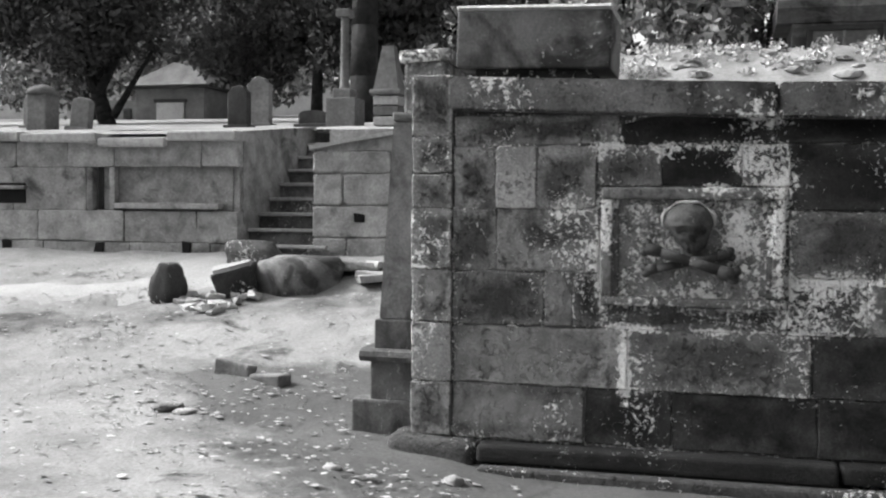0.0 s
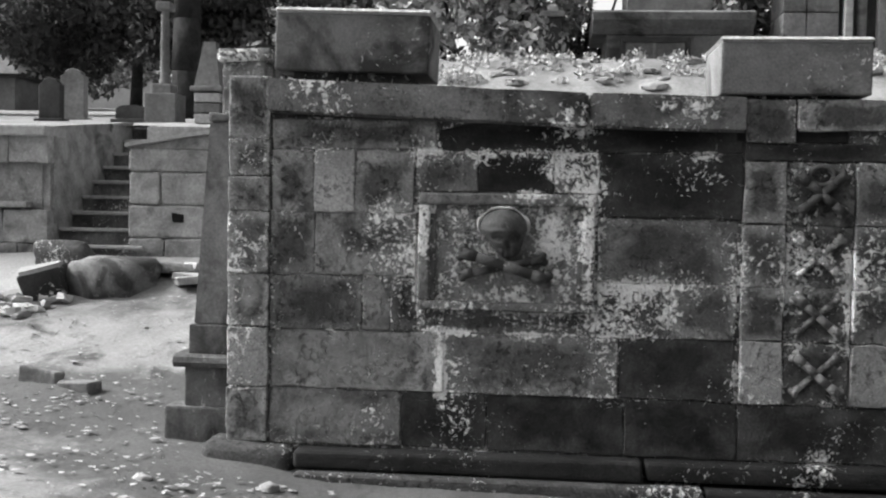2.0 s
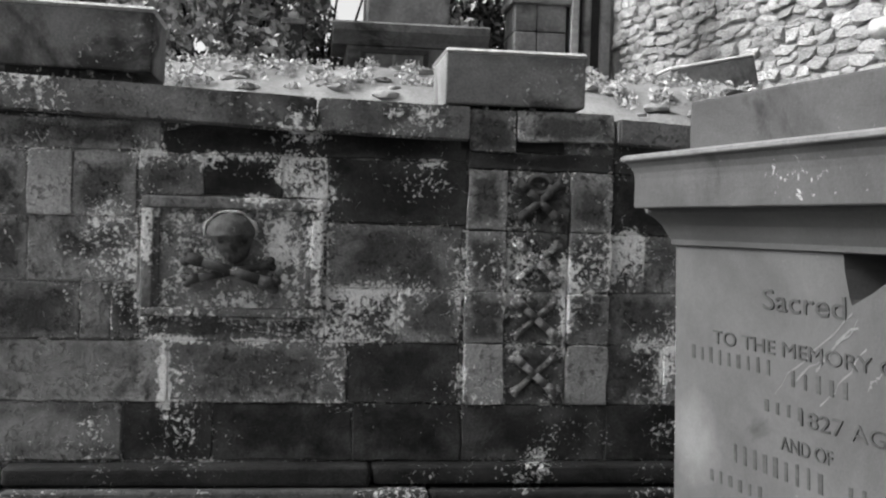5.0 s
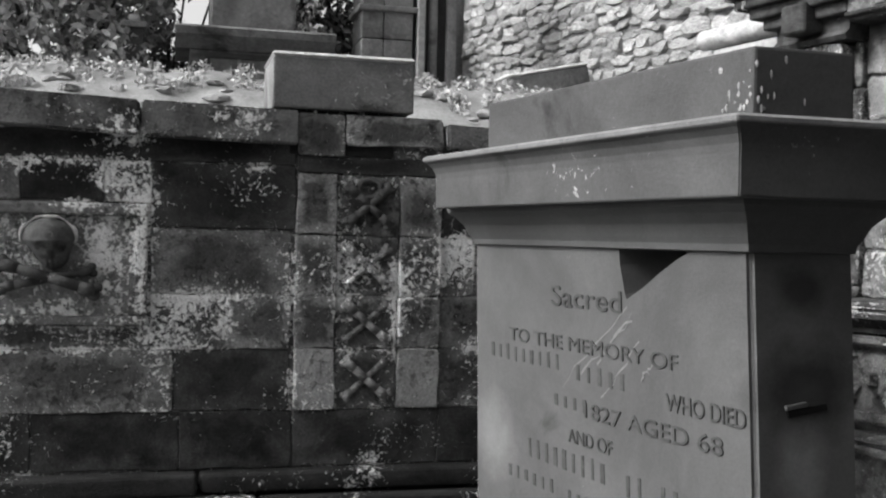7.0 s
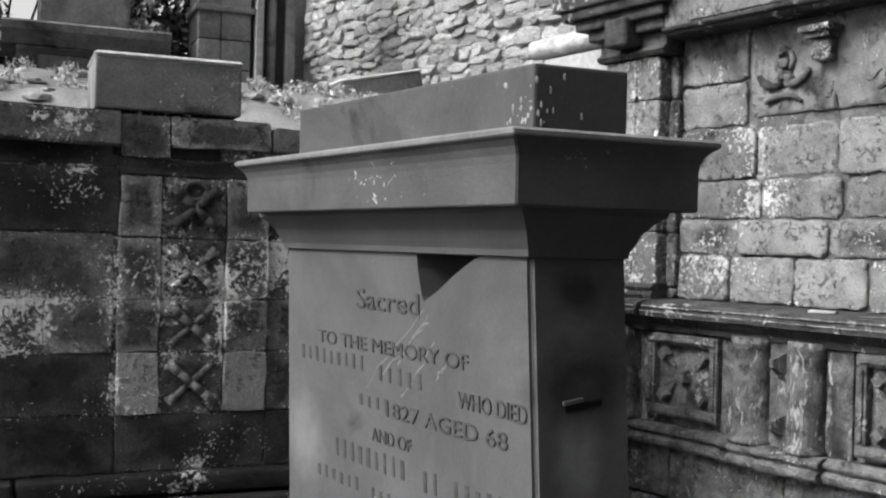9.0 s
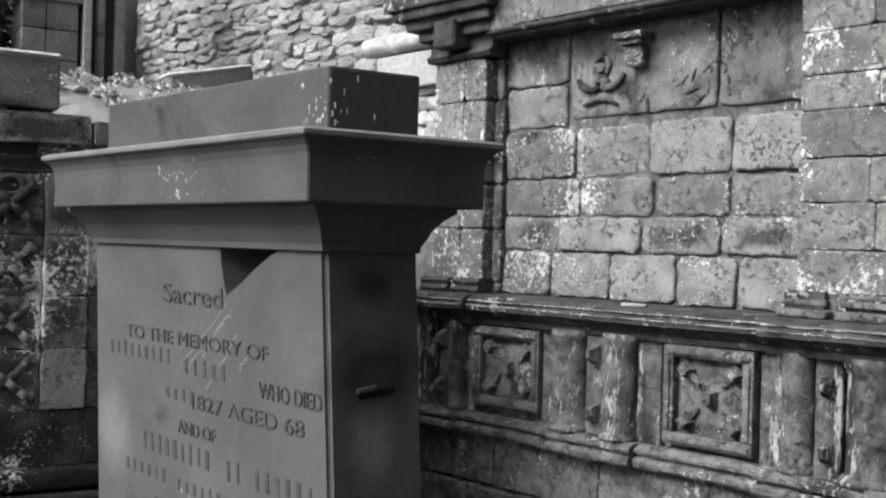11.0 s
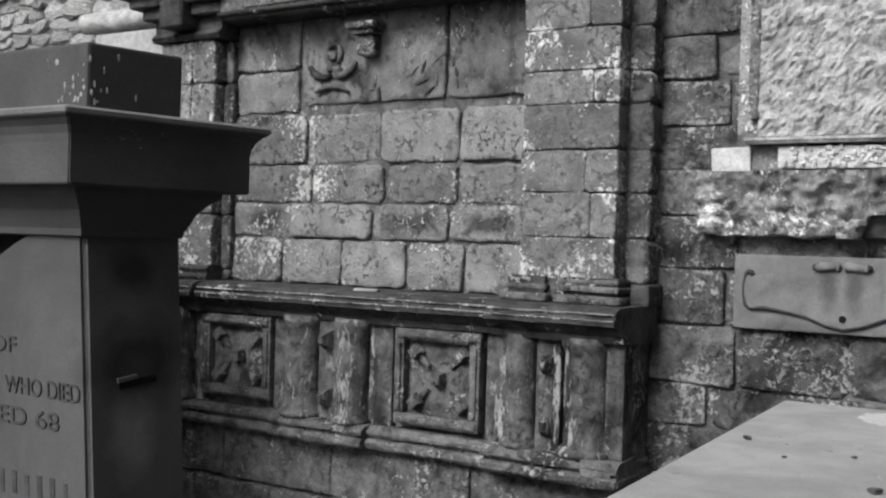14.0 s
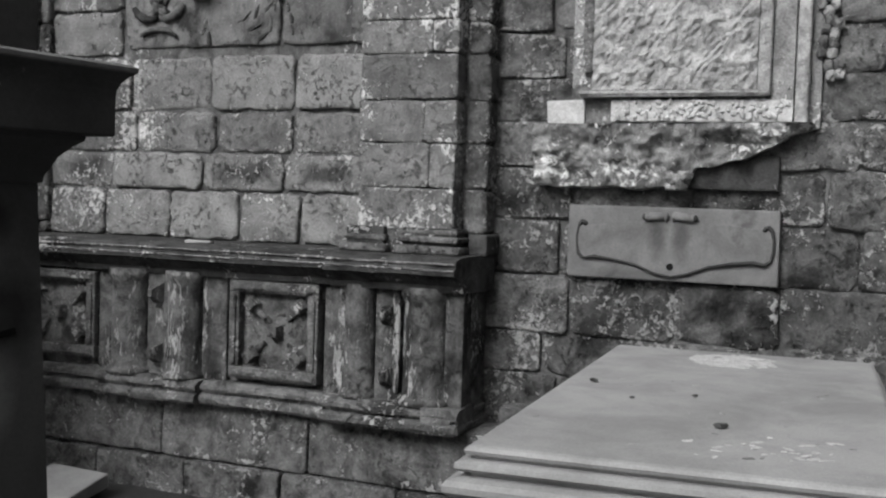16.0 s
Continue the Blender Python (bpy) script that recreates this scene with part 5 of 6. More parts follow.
while z < 6.6:
    h = rng.uniform(0.07, 0.15)
    x = -8.7 + rng.uniform(0, 0.3)
    while x < -2.55:
        w = rng.uniform(0.12, 0.36)
        near = 2.75 < z < 5.0
        m = rng.choice(protos)
        loc = Vector((x + w / 2, 0.46 + rng.uniform(-0.03, 0.02), z + h / 2 + rng.uniform(-0.03, 0.03)))
        sc = Vector((w * 1.02, 0.10, h * 1.06))
        rot = rng.uniform(-0.16, 0.16)
        if near and count < 300 and x > -8.2:
            ob = part("rubble_stone", m, RUBBLE, wr)
            ob.location, ob.scale, ob.rotation_euler = loc, sc, (0, rot, 0)
            count += 1
        else:
            M = Matrix.LocRotScale(loc, Euler((0, rot, 0)), sc)
            b = len(rest_v)
            rest_v += [tuple(M @ v.co) for v in m.vertices]
            rest_f += [tuple(b + i for i in p.vertices) for p in m.polygons]
        x += w
    z += h
RUBBLE2 = stone("limewashed_rubble_far", 0.44, 0.84, 7.0, None, 0.5, 14, 0.25, 0.8, chips=9.0, island=True)
tagged(part("rubble_facing", from_lists("rubble_facing", rest_v, rest_f, RUBBLE2), RUBBLE2, wr), kind="stuff")
part("white_ledge", boxbm(-3.75, -2.75, 0.30, 0.5, 2.72, 3.02, 0.03), FARPALE, wr, "limewashed ledge beside the capital")
part("roll_ledge", tube(None, (-3.9, 0.33, 3.12), (-2.75, 0.33, 3.12), 0.09, 0.09, 14), RUBBLE, wr, "rounded coping roll", True)
part("end_pier", boxbm(-9.15, -8.7, 0.2, 1.0, -0.5, 6.6, 0.03), FARST, wr)

# ---- ledger tomb ----
TM = pose(3.03, 1.67, 0, 0, 0, 15.5)
tomb = thing("table_tomb", TM, "broad flat-topped stone tomb with moulded ledger edge", "tomb")
part("chest", boxbm(0.12, 2.39, -1.05, -0.12, -0.6, 0.45, 0.02), WALLST, tomb, "dark chest below the ledger")


def slab(rows):
    bm = bmesh.new()
    loops = []
    for o, z in rows:
        loops.append([bm.verts.new((x, y, z)) for x, y in ((-o, o), (-o, -1.17 - o), (2.5 + o, -1.17 - o), (2.5 + o, o))])
    for l0, l1 in zip(loops, loops[1:]):
        for j in range(4):
            bm.faces.new((l0[j], l0[(j + 1) % 4], l1[(j + 1) % 4], l1[j]))
    bm.faces.new(loops[0])
    bm.faces.new(loops[-1])
    return bm


part("ledger", slab([(-0.02, 0.455), (0.03, 0.460), (0.062, 0.470), (0.080, 0.486), (0.082, 0.505), (0.072, 0.520), (0.045, 0.527), (0.012, 0.528), (0.012, 0.542), (0.040, 0.544), (0.054, 0.554), (0.052, 0.570), (0.036, 0.577), (0.004, 0.578), (0.004, 0.590), (0.026, 0.592), (0.032, 0.604), (0.024, 0.614), (0.010, 0.619), (-0.01, 0.62)]), LEDGER, tomb, "smooth grey ledger slab with roll-moulded edge")
part("bed_moulding", slab([(-0.16, 0.38), (-0.13, 0.40), (-0.07, 0.435), (-0.03, 0.456)]), LEDGER, tomb)
bm = bmesh.new()
rng = random.Random(31)
for i in range(260):
    a, q = rng.uniform(0, 6.283), rng.random() ** 0.6
    s = rng.uniform(0.012, 0.034) * (1.25 - 0.6 * q)
    ball(bm, (2.2 + 0.22 * q * math.cos(a), -0.57 + 0.20 * q * math.sin(a), 0.6205), (s * 1.3, s, 0.003), 1)
tagged(part("lichen_patch", bm, CRUST, tomb, "crusty white lichen patch"), kind="stuff")
rng = random.Random(4)
for i in range(52):
    x, y = (rng.gauss(0.33, 0.09), rng.gauss(-0.82, 0.12)) if i % 2 else (rng.uniform(0.15, 1.5), rng.uniform(-1.05, -0.05))
    rock("lichen_speck", (x, y, 0.621), (rng.uniform(0.004, 0.014), rng.uniform(0.006, 0.034), 0.002), CRUST if i % 2 else LIME, tomb, i, 0.5, 1)
for x, y, s in ((0.574, -0.649, 0.019), (1.105, -0.51, 0.009), (1.269, -0.094, 0.014), (0.95, -0.3, 0.008)):
    tagged(rock("pebble", TM @ Vector((x, y, 0.63)), (s, s * 1.5, s * 0.6), WALLST, None, int(x * 9), 0.3, 2), "small dark pebble lying on the ledger", "pebble", "pebbles on the ledger")

# fallen slab at the foot of the mural
fs_ = thing("fallen_slab", pose(4.55, 5.75, -0.58, 6, -4, 20), "pale broken slab lying on the ground below the mural", "slab")
part("slab", boxbm(-0.35, 0.25, -0.22, 0.2, 0.0, 0.07, 0.015, jit=0.02), LEDGER, fs_)

# ---- terrace wall and steps ----
TERR = stone("terrace_masonry", 0.28, 0.58, 4.0, 0.72, 0.45, 14, 0.15, 0.8, 40, soot=0.60)
tw = thing("wall_terrace", pose(-8, 10.3, 0), "low grey masonry retaining wall with worn coping and drain holes", "wall", kind="structure")
X0 = 8.0
part("wall_core", boxbm(-16 + X0, -4.85 + X0, 0.10, 0.3, 0.1, 2.04, 0.0), TERR, tw)
bm = boxbm(-5.3 + X0, -4.825 + X0, 0.14, 2.2, 0.1, 2.12, 0)
for v in bm.verts:
    if v.co.z > 1:
        v.co.z = 2.14 + 0.095 * v.co.y + 0.012
part("side_core", bm, TERR, tw)
rng = random.Random(2)
for z0, z1 in ((0.35, 0.72), (0.72, 1.0), (1.0, 1.33), (1.33, 1.79), (1.79, 2.06)):
    x = -13.0
    while x < -4.84:
        w = min(rng.uniform(0.5, 1.1), -4.825 - x)
        if w < 0.15:
            break
        inside = z0 == 1.33 and x + w > -6.5 and x < -4.92
        if inside:
            if x < -6.5:
                block(tw, x + X0, -6.5 + X0, z0, z1, 0.0, TERR, 0.2)
            x = -4.92
            continue
        block(tw, x + X0, x + w + X0, z0, z1, rng.uniform(-0.008, 0.008), TERR, 0.2, 0.008, 0.006, 0.002)
        x += w
part("recessed_panel", boxbm(-6.48 + X0, -4.92 + X0, 0.085, 0.12, 1.33, 1.79, 0.004), TERR, tw, "recessed blind panel")
part("jamb", boxbm(-6.30 + X0, -6.24 + X0, 0.0, 0.1, 1.33, 1.79, 0.01), TERR, tw)
# dark strip painted as the jamb's shadow on the panel's left
part("slot", boxbm(-6.48 + X0, -6.42 + X0, 0.07, 0.1, 1.34, 1.79, 0.004), FARDARK, tw)
part("panel_ledge", boxbm(-6.22 + X0, -5.02 + X0, -0.05, 0.1, 1.35, 1.41, 0.012), TERR, tw, "projecting ledge")
for x0, x1, z in ((-16, -9.2, 2.06), (-9.2, -7.35, 2.07), (-7.35, -6.4, 2.05), (-6.4, -5.6, 2.0), (-5.6, -4.80, 2.06)):
    part("coping_slab", boxbm(x0 + X0, x1 + X0 - 0.02, -0.07, 0.4, z, z + 0.1, 0.02, jit=0.01), FARPALE if rng.random() < 0.4 else TERR, tw)
for x, z in ((-7.55, 0.92), (-6.43, 0.92), (-5.40, 0.94), (-8.7, 0.9)):
    part("drain_hole", boxbm(x - 0.055 + X0, x + 0.055 + X0, -0.012, 0.1, z - 0.05, z + 0.07, 0.01, jit=0.012), HOLE, tw)
bm = boxbm(-7.75 + X0, -7.32 + X0, -0.012, 0.1, 1.4, 1.62, 0.01)
part("niche", bm, HOLE, tw)
part("niche_rail", boxbm(-7.78 + X0, -7.3 + X0, -0.06, 0.1, 1.55, 1.59, 0.01), TERR, tw)
steps = thing("stone_stairs", pose(-4.35, 10.3, 0), "worn grey stone steps climbing through the terrace wall", "stairs")
for i in range(9):
    z = 0.99 + 0.165 * i
    # dark riser and pale tread put the flight's shade and light into colour
    sp = part("step", boxbm(-0.47, 0.5, 0.27 * i, 0.27 * i + 0.5, 0.6 if i == 0 else z - 0.19, z - 0.03, 0.008), SOOT, steps, "riser darkened for the shade on its front")
    part("tread", boxbm(-0.475, 0.5, 0.27 * i - 0.04, 0.27 * i + 0.5, z - 0.035, z, 0.014, seg=3, jit=0.006), FARPALE, sp, "tread paled for the light from above")
part("soil_core", boxbm(-0.41, 0.5, 0.3, 2.5, 0.2, 0.95, 0), TERR, steps)
ck = thing("wall_cheek", pose(-3.3, 10.3, 0), "squared stone cheek wall beside the steps", "wall", kind="structure")
for z0, z1 in ((0.3, 0.75), (0.75, 1.08), (1.08, 1.4), (1.4, 1.72), (1.72, 1.95)):
    s = rng.uniform(-0.4, 0.3)
    block(ck, -0.71, s, z0, z1, 0.0, TERR, 0.4, 0.015, 0.008)
    block(ck, s, 1.4, z0, z1, 0.0, TERR, 0.4, 0.015, 0.008)
part("wall_core", boxbm(-0.69, 6.0, 0.03, 2.3, 0.1, 1.95, 0), TERR, ck)
bm = boxbm(-0.66, 8.0, 0.36, 2.3, 1.9, 2.165, 0)
for v in bm.verts:
    if v.co.z > 2:
        v.co.z = 2.14 + 0.095 * v.co.y + 0.012
part("upper_bank", bm, TERR, ck)
for nm, y0, lo, hi, rise_lo, m, lab in (("wall_head", -0.0, 1.949, 1.955, 0.0, TERR, ""), ("coping_slab", -0.05, 1.956, 1.995, 1.0, FARPALE, "pale sloping coping")):
    bm = boxbm(-0.73, 1.5, y0, 0.4, lo, hi, 0.0)
    for v in bm.verts:
        v.co.z += 0.36 * (v.co.x + 0.73) / 2.2 * (1 if v.co.z > (lo + hi) / 2 else rise_lo)
    bmesh.ops.bevel(bm, geom=bm.edges[:], offset=0.002, segments=2, affect='EDGES')
    part(nm, bm, m, ck, lab)
part("drain_hole", boxbm(-0.26, -0.15, -0.012, 0.1, 1.23, 1.32, 0.01, jit=0.012), HOLE, ck)

# ---- loose stones on the earth ----
def loose(name, x, y, size, mat, label, seed, lift=0.0, rough=0.35):
    o = rock(name, (x, y, rise(x, y) + size[2] * 0.45 + lift), size, mat, None, seed, rough, 3)
    return tagged(o, label, "rock", "loose stones")


loose("boulder", -4.74, 8.72, (0.17, 0.16, 0.26), BLACK, "upright black broken stone on the earth", 2)
loose("boulder", -4.52, 10.0, (0.30, 0.2, 0.17), SOOT, "low dark broken stone by the path", 4)
loose("boulder", -3.80, 9.36, (0.44, 0.46, 0.27), CHESTD, "broad grey half-buried boulder", 11, -0.1, 0.3)
fb = thing("fallen_block", pose(-4.17, 8.97, rise(-4.17, 8.97) - 0.02, 6, -14, 18), "dark fallen stone block with a pale top", "block")
part("block", boxbm(-0.18, 0.18, -0.15, 0.15, 0, 0.26, 0.02, jit=0.02), BLACK, fb)
part("top_face", boxbm(-0.17, 0.17, -0.14, 0.14, 0.25, 0.285, 0.01, jit=0.015), FARPALE, fb, "pale broken top")
rng = random.Random(6)
for i in range(26):
    x, y = -4.32 + rng.uniform(-0.28, 0.4), 8.6 + rng.uniform(-0.2, 0.25)
    sl = thing("broken_slab", pose(x, y, rise(x, y) + 0.02, rng.uniform(-14, 14), rng.uniform(-18, 18), rng.uniform(0, 180)), "pale broken stone splinter lying in the rubble", "slab", "broken slabs")
    part("slab", boxbm(-rng.uniform(0.03, 0.1), 0.05, -0.03, 0.04, -0.02, 0.03, 0.006, jit=0.02), WHITE if i % 2 else PALE, sl)
for i in range(7):
    x, y = -3.3 + rng.uniform(-0.4, 0.3), 9.55 + rng.uniform(-0.2, 0.25)
    sl = thing("broken_slab", pose(x, y, rise(x, y) + 0.03, rng.uniform(-6, 6), rng.uniform(-6, 6), rng.uniform(0, 180)), "flat broken slab lying near the steps", "slab", "broken slabs")
    part("slab", boxbm(-0.2, rng.uniform(0.1, 0.22), -0.13, 0.13, 0, 0.06, 0.012, jit=0.02), FARPALE if i % 2 else TERR, sl)
kb = thing("broken_kerb", pose(-3.13, 6.98, rise(-3.13, 6.98) + 0.0, 0, 3, -20), "broken low stone kerb in the earth", "kerb")
part("kerb_stone", boxbm(-0.32, -0.02, -0.06, 0.06, -0.08, 0.085, 0.02, seg=3, jit=0.03), STELE, kb)
part("kerb_stone", boxbm(0.0, 0.3, -0.07, 0.05, -0.08, 0.05, 0.02, seg=3, jit=0.03), STELE, kb)
loose("clod", -3.42, 6.3, (0.12, 0.09, 0.03), MOTTLE, "dark clod of earth and leaves", 8)
loose("clod", -3.25, 6.22, (0.08, 0.08, 0.025), MOTTLE, "dark clod of earth and leaves", 9)
loose("flat_stone", -1.95, 5.35, (0.055, 0.045, 0.025), PALE, "small pale stone by the enclosure", 3)
loose("flat_stone", -1.33, 5.5, (0.05, 0.05, 0.04), FARPALE, "small pale stone by the enclosure", 7)

# upright stone behind the stele
us = thing("upright_stone", pose(-1.93, 7.1, rise(-1.93, 7.1) - 0.05), "plain grey upright stone with a pale top", "gravestone")
part("shaft", boxbm(-0.13, 0.14, -0.12, 0.3, 0, 2.2, 0.02, jit=0.01), MOTTLE, us)
part("cap", boxbm(-0.16, 0.19, -0.15, 0.33, 2.19, 2.27, 0.025, jit=0.012), LICHEN, us)

# ---- graves on the terrace ----
def headstone(x, y, w, h, mat, label, style=0, lean=0.0, d=0.14):
    t = thing("headstone", pose(x, y, terrace(x, y) - 0.04, 0, lean, 0), label, "gravestone", "headstones on the terrace")
    bm = bmesh.new()
    top = [(w / 2, h * 0.8)] + [(w / 2 * math.cos(a), h * 0.8 + h * 0.2 * math.sin(a)) for a in np.linspace(0.25, 2.9, 9)] + [(-w / 2, h * 0.8)]
    if style == 1:
        top = [(w / 2, h * 0.86), (w * 0.36, h * 0.86), (w * 0.3, h * 0.95), (0, h), (-w * 0.3, h * 0.95), (-w * 0.36, h * 0.86), (-w / 2, h * 0.86)]
    pts = [(-w / 2, 0), (w / 2, 0)] + top
    f = [bm.verts.new((px, -d / 2, pz)) for px, pz in pts]
    b = [bm.verts.new((px, d / 2, pz)) for px, pz in pts]
    bm.faces.new(f)
    bm.faces.new(b[::-1])
    for i in range(len(pts)):
        bm.faces.new((f[i], f[(i + 1) % len(pts)], b[(i + 1) % len(pts)], b[i]))
    bmesh.ops.bevel(bm, geom=bm.edges[:], offset=0.012, segments=1, affect='EDGES')
    part("slab", bm, mat, t)
    part("foot", boxbm(-w / 2 - 0.05, w / 2 + 0.05, -d / 2 - 0.05, d / 2 + 0.05, -0.05, 0.07, 0.015), mat, t)
    return t


headstone(-6.55, 14.0, 0.3, 0.62, FARDARK, "dark pointed headstone on the terrace", 1)
headstone(-6.78, 15.2, 0.36, 0.78, FARST, "pale grey shouldered headstone behind a darker one", 1)
headstone(-9.05, 14.0, 0.3, 0.5, FARST, "grey leaning headstone near a tree", 0, 6)
headstone(-5.6, 14.4, 0.42, 0.26, FARDARK, "low dark rounded headstone on the terrace", 0)
headstone(-11.2, 16.0, 0.4, 0.6, FARST, "grey round-topped headstone at the terrace edge", 0)
cp = thing("round_pillar", pose(-9.68, 14.0, terrace(0, 14.0) - 0.05), "stout round-capped stone pillar grave marker", "grave marker")
part("shaft", boxbm(-0.17, 0.17, -0.17, 0.17, 0, 0.56, 0.03), FARST, cp)
part("cap", lathe([(0.0, 0.55), (0.22, 0.56), (0.23, 0.6), (0.17, 0.66), (0.06, 0.7), (0.0, 0.705)], 18), FARST, cp, "", True)
co = thing("column_monument", pose(-5.0, 14.0, terrace(0, 14.0) - 0.05), "slender grey column on a square pedestal", "monument")
part("pedestal", boxbm(-0.2, 0.22, -0.2, 0.2, 0, 0.42, 0.015), FARST, co)
part("plinth", boxbm(-0.13, 0.13, -0.13, 0.13, 0.41, 0.55, 0.02), FARST, co)
part("shaft", lathe([(0.085, 0.54), (0.07, 0.58), (0.062, 0.65), (0.052, 1.5), (0.06, 1.52)], 16), FARST, co, "", True)
part("capital", boxbm(-0.1, 0.1, -0.1, 0.1, 1.51, 1.62, 0.02), FARST, co)
ur = thing("banded_pillar", pose(-3.8, 12.2, terrace(0, 12.2) - 0.1), "short pillar of pale banded courses with a tapering top", "monument")
for i in range(4):
    part("course", boxbm(-0.15, 0.15, -0.15, 0.15, 0.0 + 0.12 * i, 0.12 * i + 0.105, 0.012), FARPALE if i % 2 else FARST, ur)
part("cornice", boxbm(-0.19, 0.19, -0.19, 0.19, 0.48, 0.54, 0.02), FARST, ur)
bm = boxbm(-0.15, 0.15, -0.15, 0.15, 0.54, 1.05, 0)
for v in bm.verts:
    if v.co.z > 0.8:
        v.co.x *= 0.45
        v.co.y *= 0.45
part("spire", bm, FARST, ur)
ms = thing("mausoleum", pose(-16.4, 30, terrace(0, 30) - 0.1), "small pale stone mausoleum with a pyramid roof", "mausoleum")
part("wall", boxbm(-1.15, 1.15, 0, 2.2, 0, 1.1, 0.02), FARST, ms)
bm = bmesh.new()
bmesh.ops.create_cone(bm, segments=4, radius1=2.0, radius2=0.35, depth=0.85, cap_ends=True)
moved(bm, pose(0, 1.1, 1.55) @ pose(0, 0, 0, 0, 0, 45))
part("roof", bm, FARST, ms, "stone pyramid roof")
part("eaves_course", boxbm(-1.35, 1.35, -0.2, 2.4, 1.05, 1.16, 0.03), FARDARK, ms)
part("doorway", boxbm(-0.42, 0.5, -0.05, 0.1, 0, 0.62, 0.02), FARPALE, ms, "pale blocked doorway")
part("lintel", boxbm(-0.5, 0.58, -0.08, 0.1, 0.62, 0.72, 0.02), FARDARK, ms)
part("annexe", boxbm(-2.3, -1.15, 0.3, 1.8, 0, 0.75, 0.02), FARST, ms)
part("arched_opening", boxbm(-1.75, -1.45, 0.26, 0.4, 0.02, 0.5, 0.06), FARDARK, ms)
hs = thing("tenement", pose(-26.3, 55, terrace(0, 55) - 0.2), "tall pale stone tenement beyond the trees", "house")
part("wall", boxbm(-12, 1.5, 0, 6, 0, 19, 0.05), FARST, hs)
part("roof", sweep([(0, 19), (3, 22), (6, 19)], -12.3, 1.8), FARDARK, hs)
for i in range(5):
    for j in range(5):
        w = part("window", boxbm(-11 + 2.5 * i, -10 + 2.5 * i, -0.06, 0.1, 2 + 3.4 * j, 3.9 + 3.4 * j, 0.02), FARPALE, hs)
        part("pane", boxbm(-10.9 + 2.5 * i, -10.1 + 2.5 * i, -0.08, 0.05, 2.15 + 3.4 * j, 3.75 + 3.4 * j, 0.01), FARDARK, w)
bw = thing("wall_boundary", pose(-14, 46, terrace(0, 46) - 0.3), "pale far boundary wall behind the trees", "wall", kind="structure")
part("wall_core", boxbm(-30, 20, 0, 0.5, 0, 1.7, 0.03), FARPALE, bw)


# ---- trees ----
def tree(x, y, z, limbs, centres, radii, count, size, seed, label, mat=LEAF):
    t = thing("tree", pose(x, y, z), label, "tree", "trees on the terrace")
    bm = bmesh.new()
    for p, q, a, b in limbs:
        p, q = Vector(p), Vector(q)
        prev, pr = p, a
        for k in range(1, 6):
            f = k / 5
            c = p.lerp(q, f) + Vector((noise.noise((seed, k, 0)), noise.noise((k, seed, 5)), 0)) * 0.12 * (1 if k < 5 else 0)
            tube(bm, prev, c, pr, a + (b - a) * f, 9)
            prev, pr = c, a + (b - a) * f
    part("trunk", bm, BARK, t, "dark forked trunk", True)
    v, f = leaves(centres, radii, count, size, seed)
    tagged(part("crown", from_lists("crown", v, f, mat), mat, t, "dense dark leafy crown"), kind="stuff")
    return t


def clumps(x0, x1, y0, y1, z0, z1, n, r0, r1, seed):
    g = np.random.default_rng(seed)
    c = np.stack([g.uniform(x0, x1, n), g.uniform(y0, y1, n), g.uniform(z0, z1, n)], 1)
    return c.tolist(), g.uniform(r0, r1, n).tolist()


c, r = clumps(-5.6, 0.95, -1.5, 1.5, 1.6, 6, 100, 0.45, 0.9, 1)
tree(-12.3, 20, terrace(0, 20) - 0.1, [((0, 0, 0), (-0.25, 0, 0.75), 0.19, 0.15), ((-0.25, 0, 0.7), (-1.1, 0.2, 2.2), 0.13, 0.05), ((-0.25, 0, 0.7), (0.5, 0, 2.0), 0.11, 0.05), ((-0.2, 0, 0.6), (-0.45, 0.4, 2.6), 0.1, 0.04), ((0.1, 0, 0.25), (0.95, 0.1, 1.6), 0.09, 0.03)], c, r, 72000, 0.075, 3, "broad dark tree with a forked trunk")
c, r = clumps(-2.0, 2.6, -1.2, 1.4, 1.3, 6, 84, 0.4, 0.85, 7)
tree(-7.75, 20, terrace(0, 20) - 0.1, [((0, 0, 0), (0.05, 0, 1.6), 0.13, 0.09), ((0.05, 0, 1.2), (-1.0, 0.1, 2.6), 0.07, 0.03), ((0.05, 0, 1.3), (1.0, 0.1, 2.8), 0.07, 0.03)], c, r, 56000, 0.075, 5, "dark full-crowned tree behind the headstones")
c, r = clumps(-1.3, 1.9, 0.4, 1.6, 2.3, 5.4, 48, 0.4, 0.75, 12)
tree(-6.1, 18, terrace(0, 18) - 0.1, [((0, 0, 0), (0.05, 0, 4.4), 0.26, 0.2), ((0.05, 0, 2.5), (0.9, 0, 3.6), 0.09, 0.04)], c, r, 36000, 0.07, 9, "tall tree with a thick straight dark trunk")

MIDLEAF = stone("grey_leaves", 0.2, 0.7, 2.0, None, 0.4, 14, 0.5, 0.0, 20, 0.6, island=True)
